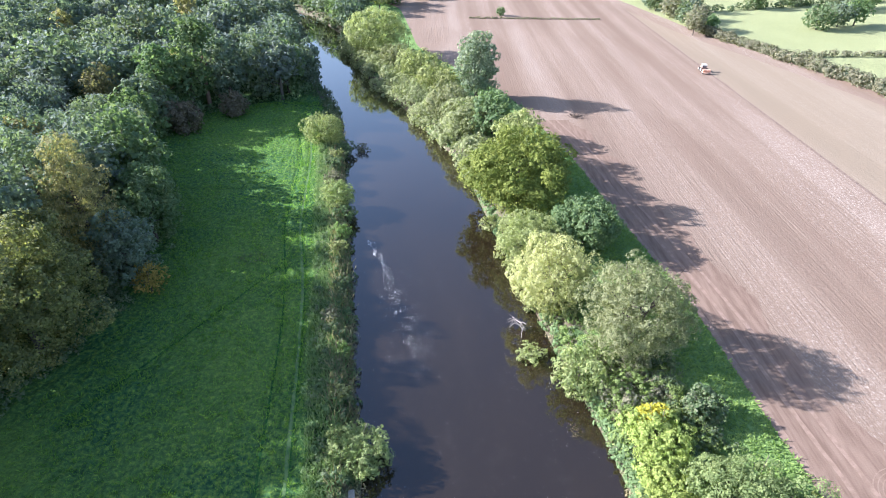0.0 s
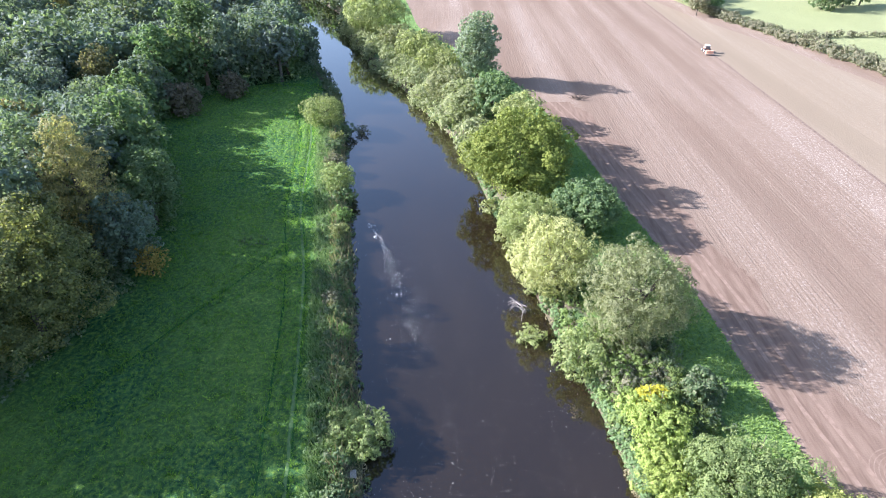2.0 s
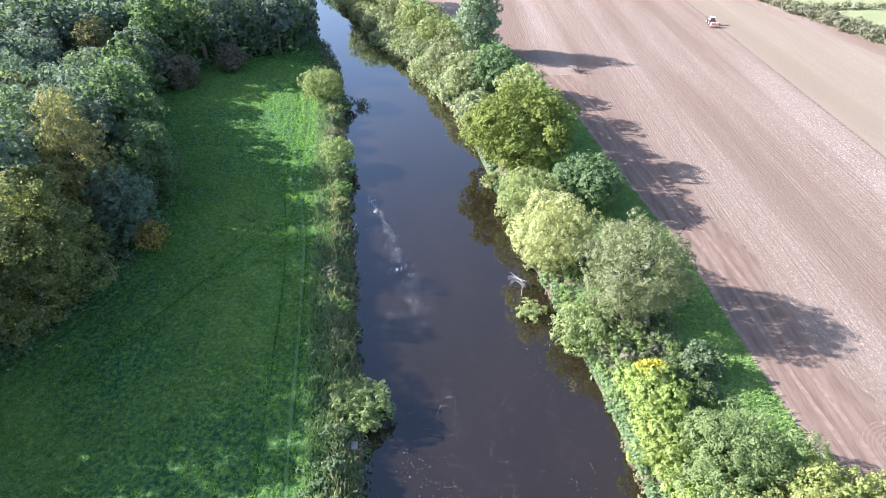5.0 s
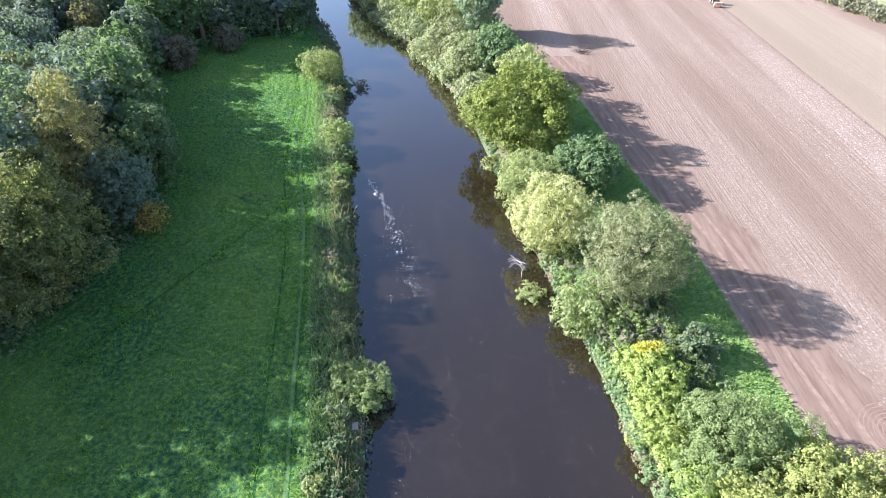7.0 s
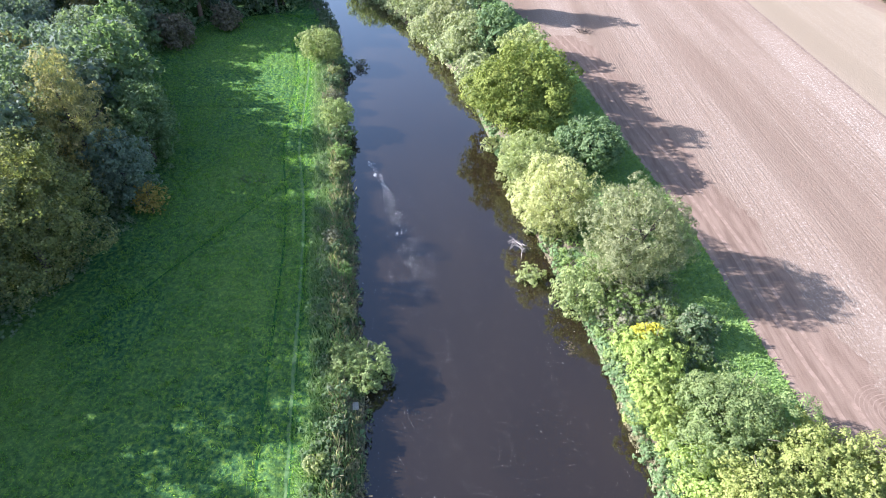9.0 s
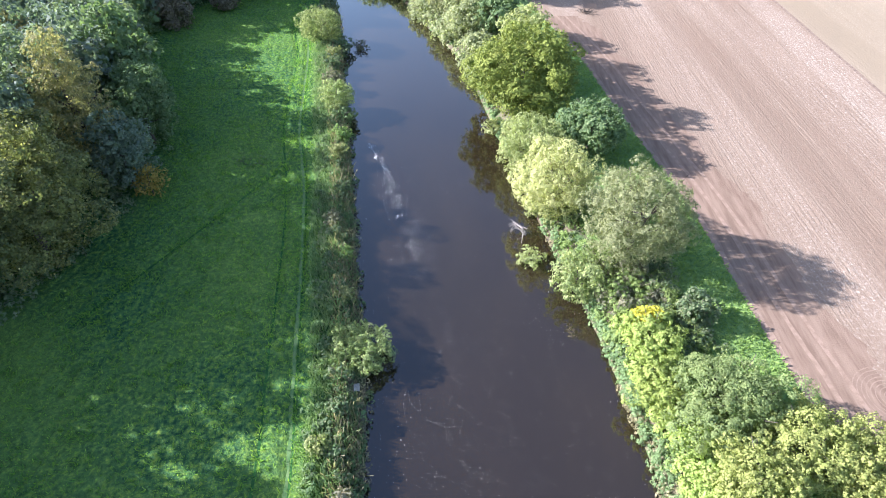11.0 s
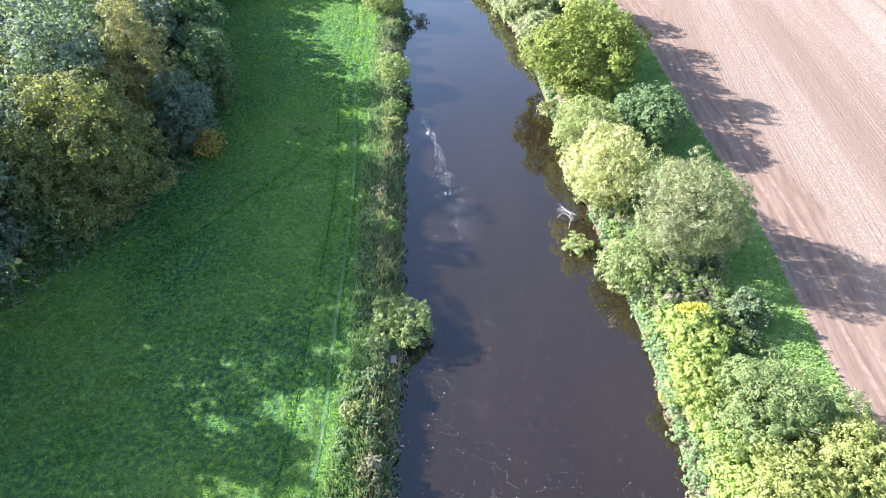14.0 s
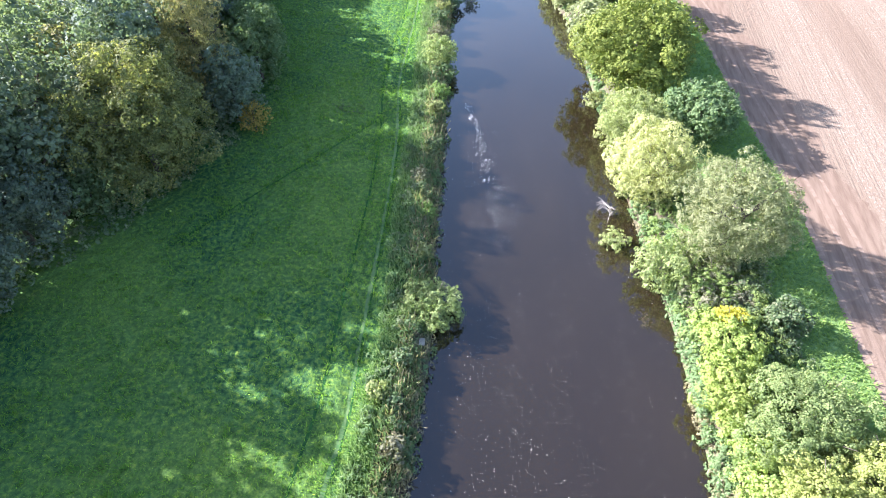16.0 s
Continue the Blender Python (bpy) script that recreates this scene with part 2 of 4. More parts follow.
def ground_z(x, y):
    """Height of the ground: river bed, sloping banks, level meadow and field, a slow rise into the wood."""
    l, r = on(LEFT_BANK, y), on(RIGHT_BANK, y)
    if x < l:
        d = l - x
        rise = max(0.0, on(WOOD_EDGE, y) - x)
        return 1.4 * min(1, (d + 0.3) / 2.2) + 0.015 * min(rise, 220)
    if x > r:
        d = x - r
        return 2.0 * min(1, (d + 0.3) / 3.0)
    return -min(1.6, 0.5 * min(x - l, r - x))


def mesh_object(name, verts, faces, mat, parent=None, smooth=False):
    me = bpy.data.meshes.new(name)
    verts, faces = np.asarray(verts, "f"), np.asarray(faces, "i")
    k = faces.shape[1]
    me.vertices.add(len(verts)), me.loops.add(faces.size), me.polygons.add(len(faces))
    me.vertices.foreach_set("co", verts.ravel())
    me.loops.foreach_set("vertex_index", faces.ravel())
    me.polygons.foreach_set("loop_start", np.arange(0, faces.size, k, dtype="i"))
    if smooth:
        me.polygons.foreach_set("use_smooth", np.ones(len(faces), bool))
    me.update(calc_edges=True)
    me.materials.append(mat)
    ob = new(name, me)
    ob.parent = parent
    return ob


def part(name, bm, mat, parent, label=""):
    me = bpy.data.meshes.new(name)
    bm.to_mesh(me)
    bm.free()
    me.materials.append(mat)
    ob = new(name, me)
    ob.parent = parent
    return tagged(ob, label)


def sheet(name, mat, ys, left, right, cols, lift=0.0, flat=None):
    """A sheet of ground between two lines, row by row."""
    verts = [(x, y, (ground_z(x, y) if flat is None else flat) + lift)
             for y in ys for a, b in [(left(y), right(y))] for x in (a + (b - a) * c for c in cols)]
    n = len(cols)
    faces = [(j * n + i, j * n + i + 1, (j + 1) * n + i + 1, (j + 1) * n + i) for j in range(len(ys) - 1) for i in range(n - 1)]
    return mesh_object(name, verts, faces, mat, smooth=True)


NEAR = list(np.arange(-40, 150, 2.0)) + list(np.arange(150, 300, 4.0)) + list(range(300, 690, 30))
ROWS = [-150, -90, -60] + NEAR
FAR_ROWS = ROWS + [900, 1400, 2500]
even = lambda n: [i / n for i in range(n + 1)]
toward = lambda n: [(i / n) ** 3 for i in range(n + 1)]
tagged(sheet("riverbank", BANK, ROWS, lambda y: on(LEFT_BANK, y) - 3, lambda y: on(RIGHT_BANK, y) + 4, even(34)),
       "earthy river bed and banks with patchy grass", "riverbank", kind="structure")


def meadow_edge(y):
    """Where the meadow grass gives way to the darkened wood floor, well under the first trees."""
    return on(WOOD_EDGE, y) - (7.0 + 2.0 * noise.noise((5, y * 0.12, 0)) if y < 95 else 2.0)


def tussock(x, y):
    """Height of the uneven sward over the ground, worn flat on the tracks."""
    worn = min(abs(x - on(PATH_LINE, y) - 0.15), abs(x - on(SECOND, y)), abs(x + 24 + (70 - y) * 0.55) if 39 < y < 71 else 9.0)
    keep = min(1.0, max(0.0, (worn - 0.3) / 0.6)) * min(1.0, max(0.0, (on(LEFT_BANK, y) - 3 - x) / 1.5))
    lump = noise.noise((x * 0.9, y * 0.75, 0)) + 0.8 * noise.noise((x * 2.1, y * 1.7, 4)) + 0.35 * noise.noise((x * 0.2, y * 0.2, 8))
    return keep * 0.2 * max(0.0, 0.7 + lump)


SWARD = [-150, -90, -60, -40, -20, -5] + list(np.arange(6, 141, 0.36)) + list(range(142, 300, 4)) + list(range(300, 690, 30))
grass = sheet("meadow", MEADOW, SWARD, meadow_edge, lambda y: on(LEFT_BANK, y) - 3, even(140))
for vert in grass.data.vertices:
    if 6 < vert.co.y < 141:
        vert.co.z += tussock(vert.co.x, vert.co.y)
tagged(grass, "lush green riverside meadow with worn tracks", "meadow", kind="structure")
tagged(sheet("grass_margin", MARGIN, ROWS, lambda y: on(RIGHT_BANK, y) + 4, lambda y: on(FIELD_EDGE, y), even(12)),
       "bright green grass margin beside the tilled field", "grass", kind="structure")
def headland_edge(y):
    return on(FIELD_EDGE, y) + 7.5 + min(9.0, max(0.0, (y - 45) * 0.12)) + 1.2 * noise.noise((3, y * 0.15, 0)) + 0.5 * noise.noise((3, y * 0.6, 0))


tagged(sheet("headland", HEADLAND, ROWS, lambda y: on(FIELD_EDGE, y), headland_edge, even(6)),
       "bare brown headland along the tilled field's edge", "field", kind="structure")
tagged(sheet("tilled_field", FIELD, ROWS, headland_edge, lambda y: on(HEDGE_LINE, y), even(40)),
       "pale brown tilled field with straw streaks in rows", "field", kind="structure")
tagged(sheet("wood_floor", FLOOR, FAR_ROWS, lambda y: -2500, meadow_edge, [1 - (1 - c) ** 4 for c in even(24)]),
       "woodland floor in green darkened for tree shade, rising gently from the meadow", "ground", kind="structure")
tagged(sheet("ground", PASTURE, FAR_ROWS, lambda y: on(HEDGE_LINE, y), lambda y: 2500, toward(24)),
       "pale green pasture running to the horizon", "ground", kind="structure")
tagged(sheet("far_ground", PASTURE, [690, 900, 1400, 2500], lambda y: on(WOOD_EDGE, y), lambda y: on(HEDGE_LINE, y), even(8)),
       "distant pasture beyond the river bend", "ground", kind="structure")
tagged(sheet("river", WATER, ROWS, lambda y: on(LEFT_BANK, y) - 0.4, lambda y: on(RIGHT_BANK, y) + 0.4, even(10), flat=0.0),
       "slow brown river with a faint ripple and foam", "river", kind="structure")


# ---- trees ----
def tube(points, radii, sides=7):
    """A tapered limb along points."""
    verts, faces = [], []
    for k, (p, r) in enumerate(zip(points, radii)):
        d = (Vector(points[min(k + 1, len(points) - 1)]) - Vector(points[max(k - 1, 0)])).normalized()
        a = d.orthogonal().normalized()
        b = d.cross(a)
        for i in range(sides):
            th = 2 * math.pi * i / sides
            verts.append(tuple(Vector(p) + r * (math.cos(th) * a + math.sin(th) * b)))
    for k in range(len(points) - 1):
        for i in range(sides):
            j = (i + 1) % sides
            faces.append((k * sides + i, k * sides + j, (k + 1) * sides + j, (k + 1) * sides + i))
    return verts, faces


def limbs(rng, height, radius, base, stems=1):
    """Trunk and main limbs reaching into the crown."""
    verts, faces = [], []

    def add(points, radii, sides=7):
        v, f = tube(points, radii, sides)
        faces.extend(tuple(i + len(verts) for i in q) for q in f)
        verts.extend(v)
    thick = height * 0.028
    for s in range(stems):
        lean = rng.normal(0, 0.05 if stems == 1 else 0.22, 2) * height
        pts = [(lean[0] * k * k, lean[1] * k * k, -0.4 + (height * 0.8 + 0.4) * k) for k in (0, 0.06, 0.25, 0.5, 0.75, 1)]
        add(pts, [thick * 1.5, thick, thick * 0.8, thick * 0.6, thick * 0.35, 0.04], 9)
        for i in range(7):
            k = rng.uniform(0.22, 0.7)
            th = rng.uniform(0, 6.28)
            p = Vector((lean[0] * k * k, lean[1] * k * k, height * 0.8 * k))
            out = Vector((math.cos(th), math.sin(th), rng.uniform(0.35, 0.9))) * radius * rng.uniform(0.55, 0.85)
            q = p + out * 0.5 + Vector((0, 0, -0.06 * radius))
            add([tuple(p), tuple(q), tuple(p + out)], [thick * 0.42, thick * 0.25, 0.03], 6)
    return verts, faces


def crown_lobes(rng, z0, z1, radius, count, ragged=0.16, taper=0.0, lobe=(0.26, 0.42)):
    """Boughs of a crown: overlapping clumps spread over an uneven egg."""
    mid, half = (z0 + z1) / 2, (z1 - z0) / 2
    out = []
    for i in range(count):
        u = 1 - 2 * (i + 0.5) / count
        th = i * 2.39996 + rng.uniform(-0.4, 0.4)
        ring = math.sqrt(max(0, 1 - u * u))
        r = rng.uniform(*lobe)
        k = (1 - r * 0.8) * (1 + rng.normal(0, ragged))
        wide = radius * (1 - taper * (u + 1) / 2)
        out.append((ring * math.cos(th) * wide * k, ring * math.sin(th) * wide * k, mid + u * half * k, r * min(wide, half * 1.3)))
    for i in range(count // 4):
        v = rng.normal(0, 0.3, 3)
        out.append((v[0] * radius, v[1] * radius, mid + v[2] * half, radius * 0.35))
    return np.array(out)


def leaves(rng, lobes, size, cover, droop=0.0, slim=0.55, squash=0.85, ground=0.15, under=0.4):
    """Leaf sprays on the outer faces of the boughs, as small bent blades."""
    pts, nrm = [], []
    for x, y, z, r in lobes:
        n = max(20, int(cover * 10.4 * r * r / (size * size)))
        k = int(np.clip(26 * r * r, 9, 40))
        tuft = rng.normal(0, 1, (k, 3))
        tuft /= np.linalg.norm(tuft, axis=1)[:, None]
        out, swell = rng.uniform(0.72, 1.08, k), rng.uniform(0.2, 0.36, k) * (1.25 if r < 1 else 1.0)
        pick = rng.integers(0, k, n)
        u = rng.normal(0, 1, (n, 3)) + tuft[pick] * 0.9
        u /= np.linalg.norm(u, axis=1)[:, None]
        d = tuft[pick] * out[pick, None] + u * (swell[pick] * (1 + rng.normal(0, 0.15, n)))[:, None]
        pts.append(np.array((x, y, z)) + d * r * (1, 1, squash))
        nrm.append(u * 0.75 + tuft[pick] * 0.25)
    p, n = np.concatenate(pts), np.concatenate(nrm)
    deep = np.zeros(len(p))
    for x, y, z, r in lobes:
        q = (p - (x, y, z)) / (1, 1, squash)
        deep = np.maximum(deep, r * 0.72 - np.linalg.norm(q, axis=1))
    keep = (deep < rng.uniform(0.02, 0.35, len(p)) * size * 4) & (p[:, 2] > ground) & ((n[:, 2] > -0.45) | (rng.random(len(p)) < under))
    p, n = p[keep], n[keep]
    m = len(p)
    n = n + rng.normal(0, 0.27, (m, 3)) + (0, 0, 0.25)
    n /= np.linalg.norm(n, axis=1)[:, None]
    t = rng.normal(0, 1, (m, 3)) * (1 - droop * 0.6) + np.array((0, 0, -1.8)) * droop
    t -= n * (t * n).sum(1)[:, None]
    t /= np.linalg.norm(t, axis=1)[:, None] + 1e-9
    b = np.cross(n, t)
    s = size * rng.uniform(0.65, 1.4, m)[:, None]
    fold = n * s * 0.22
    v = np.stack([p - t * s * 0.75, p - b * s * slim - fold, p + t * s * 0.75, p + b * s * slim - fold], 1).reshape(-1, 3)
    return v, np.arange(4 * m).reshape(-1, 4)


def tree(name, at, height, radius, mat, seed, label, category="tree", group="", size=0.3, cover=0.9, low=0.15, count=34,
         droop=0.0, slim=0.55, taper=0.0, stems=1, ragged=0.16, lobe=(0.26, 0.42), wide=None, bark=None, turn=0.0, under=0.4):
    """A tree or bush on its place: an empty at its foot with a trunk and a crown."""
    rng = np.random.default_rng(seed)
    root = new(name)
    x, y = at
    z = ground_z(x, y)
    root.matrix_world = pose(x, y, max(z, -0.3), 0, 0, turn)
    v, f = limbs(rng, height, radius, low * height, stems)
    mesh_object("trunk", v, f, bark or BARK, root, smooth=True)
    lobes = crown_lobes(rng, low * height, height, radius, count, ragged, taper, lobe)
    if wide:
        lobes[:, 0] *= wide[0]
        lobes[:, 1] *= wide[1]
    v, f = leaves(rng, lobes, size, cover, droop, slim, under=under)
    mesh_object("crown", v, f, mat, root)
    return tagged(root, label, category, group)


# right bank, from far to near
tree("willow_tree", (-21, 186), 13.5, 9.5, WILLOW, 11, "large pale green willow standing on the river bank", group="willows on the bank", droop=0.5, slim=0.35, size=0.4, low=0.05)
tree("willow_tree", (-13, 173), 6.5, 5.5, GREYWILLOW, 12, "bushy grey-green willow low on the river bank", group="willows on the bank", droop=0.3, slim=0.35, size=0.38, low=0.02)
tree("willow_tree", (-6.5, 161), 7.5, 6.5, WILLOW, 13, "spreading pale willow scrub on the river bank", group="willows on the bank", droop=0.3, slim=0.35, size=0.38, low=0.02)
tree("willow_tree", (-1, 149), 7.0, 6.5, WILLOW, 14, "spreading pale willow scrub on the river bank", group="willows on the bank", droop=0.3, slim=0.35, size=0.36, low=0.02)
tree("poplar_tree", (8.4, 144), 16.4, 5.4, POPLAR, 15, "tall grey-green poplar above the bank scrub", size=0.28, low=0.05, taper=0.12, droop=0.2, count=90, lobe=(0.16, 0.28))
tree("willow_tree", (1.5, 131), 7.0, 5.6, GREYWILLOW, 16, "bushy grey-green willow low on the river bank", group="willows on the bank", droop=0.3, slim=0.35, size=0.34, low=0.02)
tree("willow_tree", (5.5, 119), 8.0, 5.8, GREYWILLOW, 17, "bushy grey-green willow low on the river bank", group="willows on the bank", droop=0.3, slim=0.35, size=0.32, low=0.02)
tree("alder_tree", (10.5, 117), 10.5, 5.5, DARKLEAF, 18, "mid-green alder on the river bank", size=0.32, low=0.05)
tree("willow_tree", (14.5, 105.5), 10.6, 4.6, WILLOW, 19, "pale rounded willow behind the oak", group="willows on the bank", droop=0.3, slim=0.35, size=0.32, low=0.05)
# hidden alder, added so that the oak's shadow on the field has no gap
tree("alder_tree", (18.0, 98.0), 8.6, 4.0, DARKLEAF, 36, "unseen mid-green alder added behind the broad oak for its shadow", size=0.28, low=0.0, count=50, lobe=(0.16, 0.28))
tree("oak_tree", (13.0, 89.2), 12.0, 8.6, OAK, 20, "broad yellow-green oak with a billowing crown", size=0.2, cover=0.95, low=0.0, count=84, ragged=0.13, lobe=(0.13, 0.24), wide=(1.0, 1.15))
tree("alder_tree", (21.7, 75.4), 7.6, 5.2, DARKLEAF, 21, "round dark green tree beside the field margin", size=0.19, low=0.0, count=70, ragged=0.07, lobe=(0.16, 0.28))
tree("willow_tree", (12.6, 73), 6.4, 4.8, WILLOW, 22, "pale green willow overhanging the water", group="willows on the bank", droop=0.4, slim=0.32, size=0.18, low=0.0, count=60, lobe=(0.16, 0.28))
tree("willow_tree", (14.6, 61.5), 9.6, 5.0, YELLOWWILLOW, 23, "yellowing willow leaning over the water", group="willows on the bank", droop=0.5, slim=0.3, size=0.17, low=0.0, stems=3, count=70, lobe=(0.15, 0.28))
tree("willow_tree", (22.6, 52.3), 11.0, 6.3, GREYWILLOW, 24, "large grey-green willow with fine feathery foliage", group="willows on the bank", droop=0.35, slim=0.28, size=0.165, cover=0.8, low=0.0, count=110, ragged=0.08, stems=3, lobe=(0.13, 0.22))
tree("willow_bush", (10.8, 52), 2.6, 1.7, WILLOW, 25, "small pale willow bush standing in the water", "bush", droop=0.4, slim=0.3, size=0.2, low=0.0, count=16)
tree("willow_bush", (15.6, 47.4), 5.4, 3.2, PALEWILLOW, 26, "pale drooping willow over the water's edge", "bush", droop=0.6, slim=0.3, size=0.24, low=0.0, count=22)
tree("elder_bush", (27.3, 41.5), 3.4, 2.2, NETTLE, 27, "dull grey-green elder beside the grass margin", "bush", size=0.2, low=0.0, count=20)
tree("scrub_bush", (20.7, 45), 2.2, 2.8, HERB, 28, "low grey-green scrub under the willow", "bush", size=0.2, low=0.0, count=18)
tree("climber_mound", (21.3, 37.6), 2.8, 3.4, IVY, 29, "bright yellow-green climber smothering the bank", "bush", size=0.125, low=0.0, count=60, wide=(0.9, 1.3))
tree("climber_mound", (20.8, 32), 2.6, 2.8, IVY, 30, "bright yellow-green climber smothering the bank", "bush", size=0.125, low=0.0, count=60, wide=(0.9, 1.4))
tree("climber_mound", (21.6, 40.3), 3.0, 1.3, YELLOW, 34, "yellow autumn climber topping the green bank", "bush", size=0.11, low=0.1, count=30, wide=(1.4, 0.8))
tree("hazel_bush", (26.2, 29.6), 4.7, 5.6, HAZEL, 31, "rounded mid-green hazel bush on the bank", "bush", size=0.112, cover=0.75, low=0.0, count=100, ragged=0.08, lobe=(0.14, 0.24))
tree("maple_tree", (31.8, 24.9), 4.9, 4.2, GOLD, 32, "golden green maple at the field's edge", size=0.118, cover=0.75, low=0.0, count=110, lobe=(0.12, 0.22))
tree("maple_tree", (36.0, 22.6), 4.8, 4.3, GOLD, 35, "golden green maple at the field's edge", size=0.118, cover=0.75, low=0.0, count=100, lobe=(0.12, 0.22))
tree("maple_tree", (26.0, 22.2), 4.7, 4.0, GOLD, 33, "golden green maple at the field's edge", size=0.118, cover=0.75, low=0.0, count=110, lobe=(0.12, 0.22))

# left bank bushes
tree("willow_bush", (-8.6, 37.3), 3.7, 3.4, PALEWILLOW, 41, "rounded pale willow bush on the water's edge", "bush", size=0.14, low=0.0, droop=0.2, slim=0.3, count=80, ragged=0.07, lobe=(0.16, 0.26))
tree("willow_bush", (-18.3, 89.5), 4.6, 3.2, PALEWILLOW, 42, "pale willow bush above the river bank", "bush", size=0.17, low=0.0, droop=0.1, slim=0.3, count=50, ragged=0.08, lobe=(0.16, 0.28))
tree("hawthorn_bush", (-17, 86), 2.6, 2.4, DARKLEAF, 43, "dark green hawthorn on the water's edge", "bush", size=0.26, low=0.0, count=20)
tree("willow_bush", (-25.5, 117), 6.0, 4.4, PALEWILLOW, 44, "pale yellow-green willow bush at the path's end", "bush", size=0.18, low=0.0, droop=0.1, slim=0.3, count=60, ragged=0.08, lobe=(0.16, 0.28))
tree("hawthorn_bush", (-21.0, 114), 3.0, 2.6, NETTLE, 45, "dull green scrub on the water's edge", "bush", size=0.28, low=0.0, count=20)
tree("maple_bush", (-40.3, 64.0), 4.2, 2.3, ORANGE, 46, "orange autumn bush at the wood's edge", "bush", size=0.18, cover=0.5, low=0.0, count=30, lobe=(0.15, 0.3))

# the wood: front row
tree("oak_tree", (-48.3, 51.6), 18.0, 8.4, OAK_TALL, 51, "tall oak with yellowing top at the wood's edge", size=0.2, cover=0.75, low=0.02, count=80, ragged=0.2, lobe=(0.15, 0.27))
tree("birch_tree", (-48.5, 68.0), 21.5, 5.3, BIRCH, 52, "tall birch with drooping golden foliage", size=0.2, cover=0.75, low=0.06, count=90, droop=0.7, slim=0.28, taper=0.3, ragged=0.16, lobe=(0.15, 0.3))
# added bush: its dark leaves cover a sunlit gap beside the oak
tree("holly_tree", (-52.5, 44.0), 7.0, 3.6, DARKLEAF, 48, "low dark holly added to darken a gap under the wood's first trees", size=0.24, low=0.0, count=50, lobe=(0.16, 0.28))
tree("holly_tree", (-45.0, 77), 12.8, 4.4, DARKLEAF, 53, "dense dark green tree at the wood's edge", size=0.22, low=0.0, count=60, lobe=(0.16, 0.28))
tree("holly_tree", (-48.5, 83), 11.0, 5.0, DARKLEAF, 54, "dense dark green tree at the wood's edge", size=0.22, low=0.0, count=60, lobe=(0.16, 0.28))
tree("ash_tree", (-44.0, 66.5), 11.0, 4.2, WOOD_A, 55, "dark green ash standing in the wood's front", size=0.22, low=0.0, count=60, lobe=(0.16, 0.28))
tree("ash_tree", (-56.0, 37), 13.0, 5.5, WOOD_A, 56, "dark green ash standing in the wood's front", size=0.22, low=0.02, count=60, lobe=(0.16, 0.28))
tree("ash_tree", (-55.0, 28), 10.0, 5.0, WOOD_A, 57, "dark green ash standing in the wood's front", size=0.22, low=0.02, count=60, lobe=(0.16, 0.28))

# the nearest stand out of view, added and heightened to shade the meadow
FRONT = ((-62, 40, 25, 5.8), (-56, 42.5, 20, 5.0), (-62, 31, 25, 6.0), (-61, 22, 25, 6.0), (-59, 13, 25, 6.0), (-62, 5, 21, 5.5), (-57, 17.5, 18, 5.0), (-58, 27, 19, 5.0), (-55, 20, 9, 4.0), (-53.5, 59.5, 24, 5.2), (-55, 70.5, 22.5, 5.2), (-52.5, 89, 18.5, 5.2), (-54, 79, 19.0, 5.0), (-56, 62, 19.0, 5.5), (-60, 136, 19, 5.4), (-53, 142.5, 17.0, 4.8), (-46, 146, 16, 4.6),
         (-40.5, 150, 14.5, 4.4), (-37, 157, 12, 4.2), (-64.5, 123, 13, 5.0), (-63, 113, 13.5, 5.2), (-60, 103, 14, 5.0), (-56, 97, 14.5, 4.6), (-64, 130.5, 18.5, 4.8), (-53, 200, 17, 5), (-60, 212, 18, 5.5), (-67, 224, 18, 5.5), (-74, 236, 18, 6), (-83, 248, 18, 6), (-93, 262, 18, 6), (-47, 186, 12, 4.5), (-57, 47, 24, 5.8))
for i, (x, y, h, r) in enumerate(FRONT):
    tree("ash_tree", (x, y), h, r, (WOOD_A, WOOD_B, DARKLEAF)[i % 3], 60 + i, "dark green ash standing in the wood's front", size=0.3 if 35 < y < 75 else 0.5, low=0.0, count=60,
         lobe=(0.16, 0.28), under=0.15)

tree("hawthorn_bush", (-57.5, 123.5), 6.8, 4.0, RUSSET, 58, "dark russet hawthorn at the meadow's end", "bush", size=0.3, low=0.0, count=30)
tree("hawthorn_bush", (-49.5, 133.5), 5.5, 3.2, RUSSET, 59, "dark russet hawthorn at the meadow's end", "bush", size=0.3, low=0.0, count=30)
tree("pine_tree", (-57.5, 139.0), 21.0, 3.6, DARKLEAF, 49, "tall pine with a bare stem at the wood's edge", size=0.34, low=0.68, count=26, ragged=0.3, bark=PINEBARK)

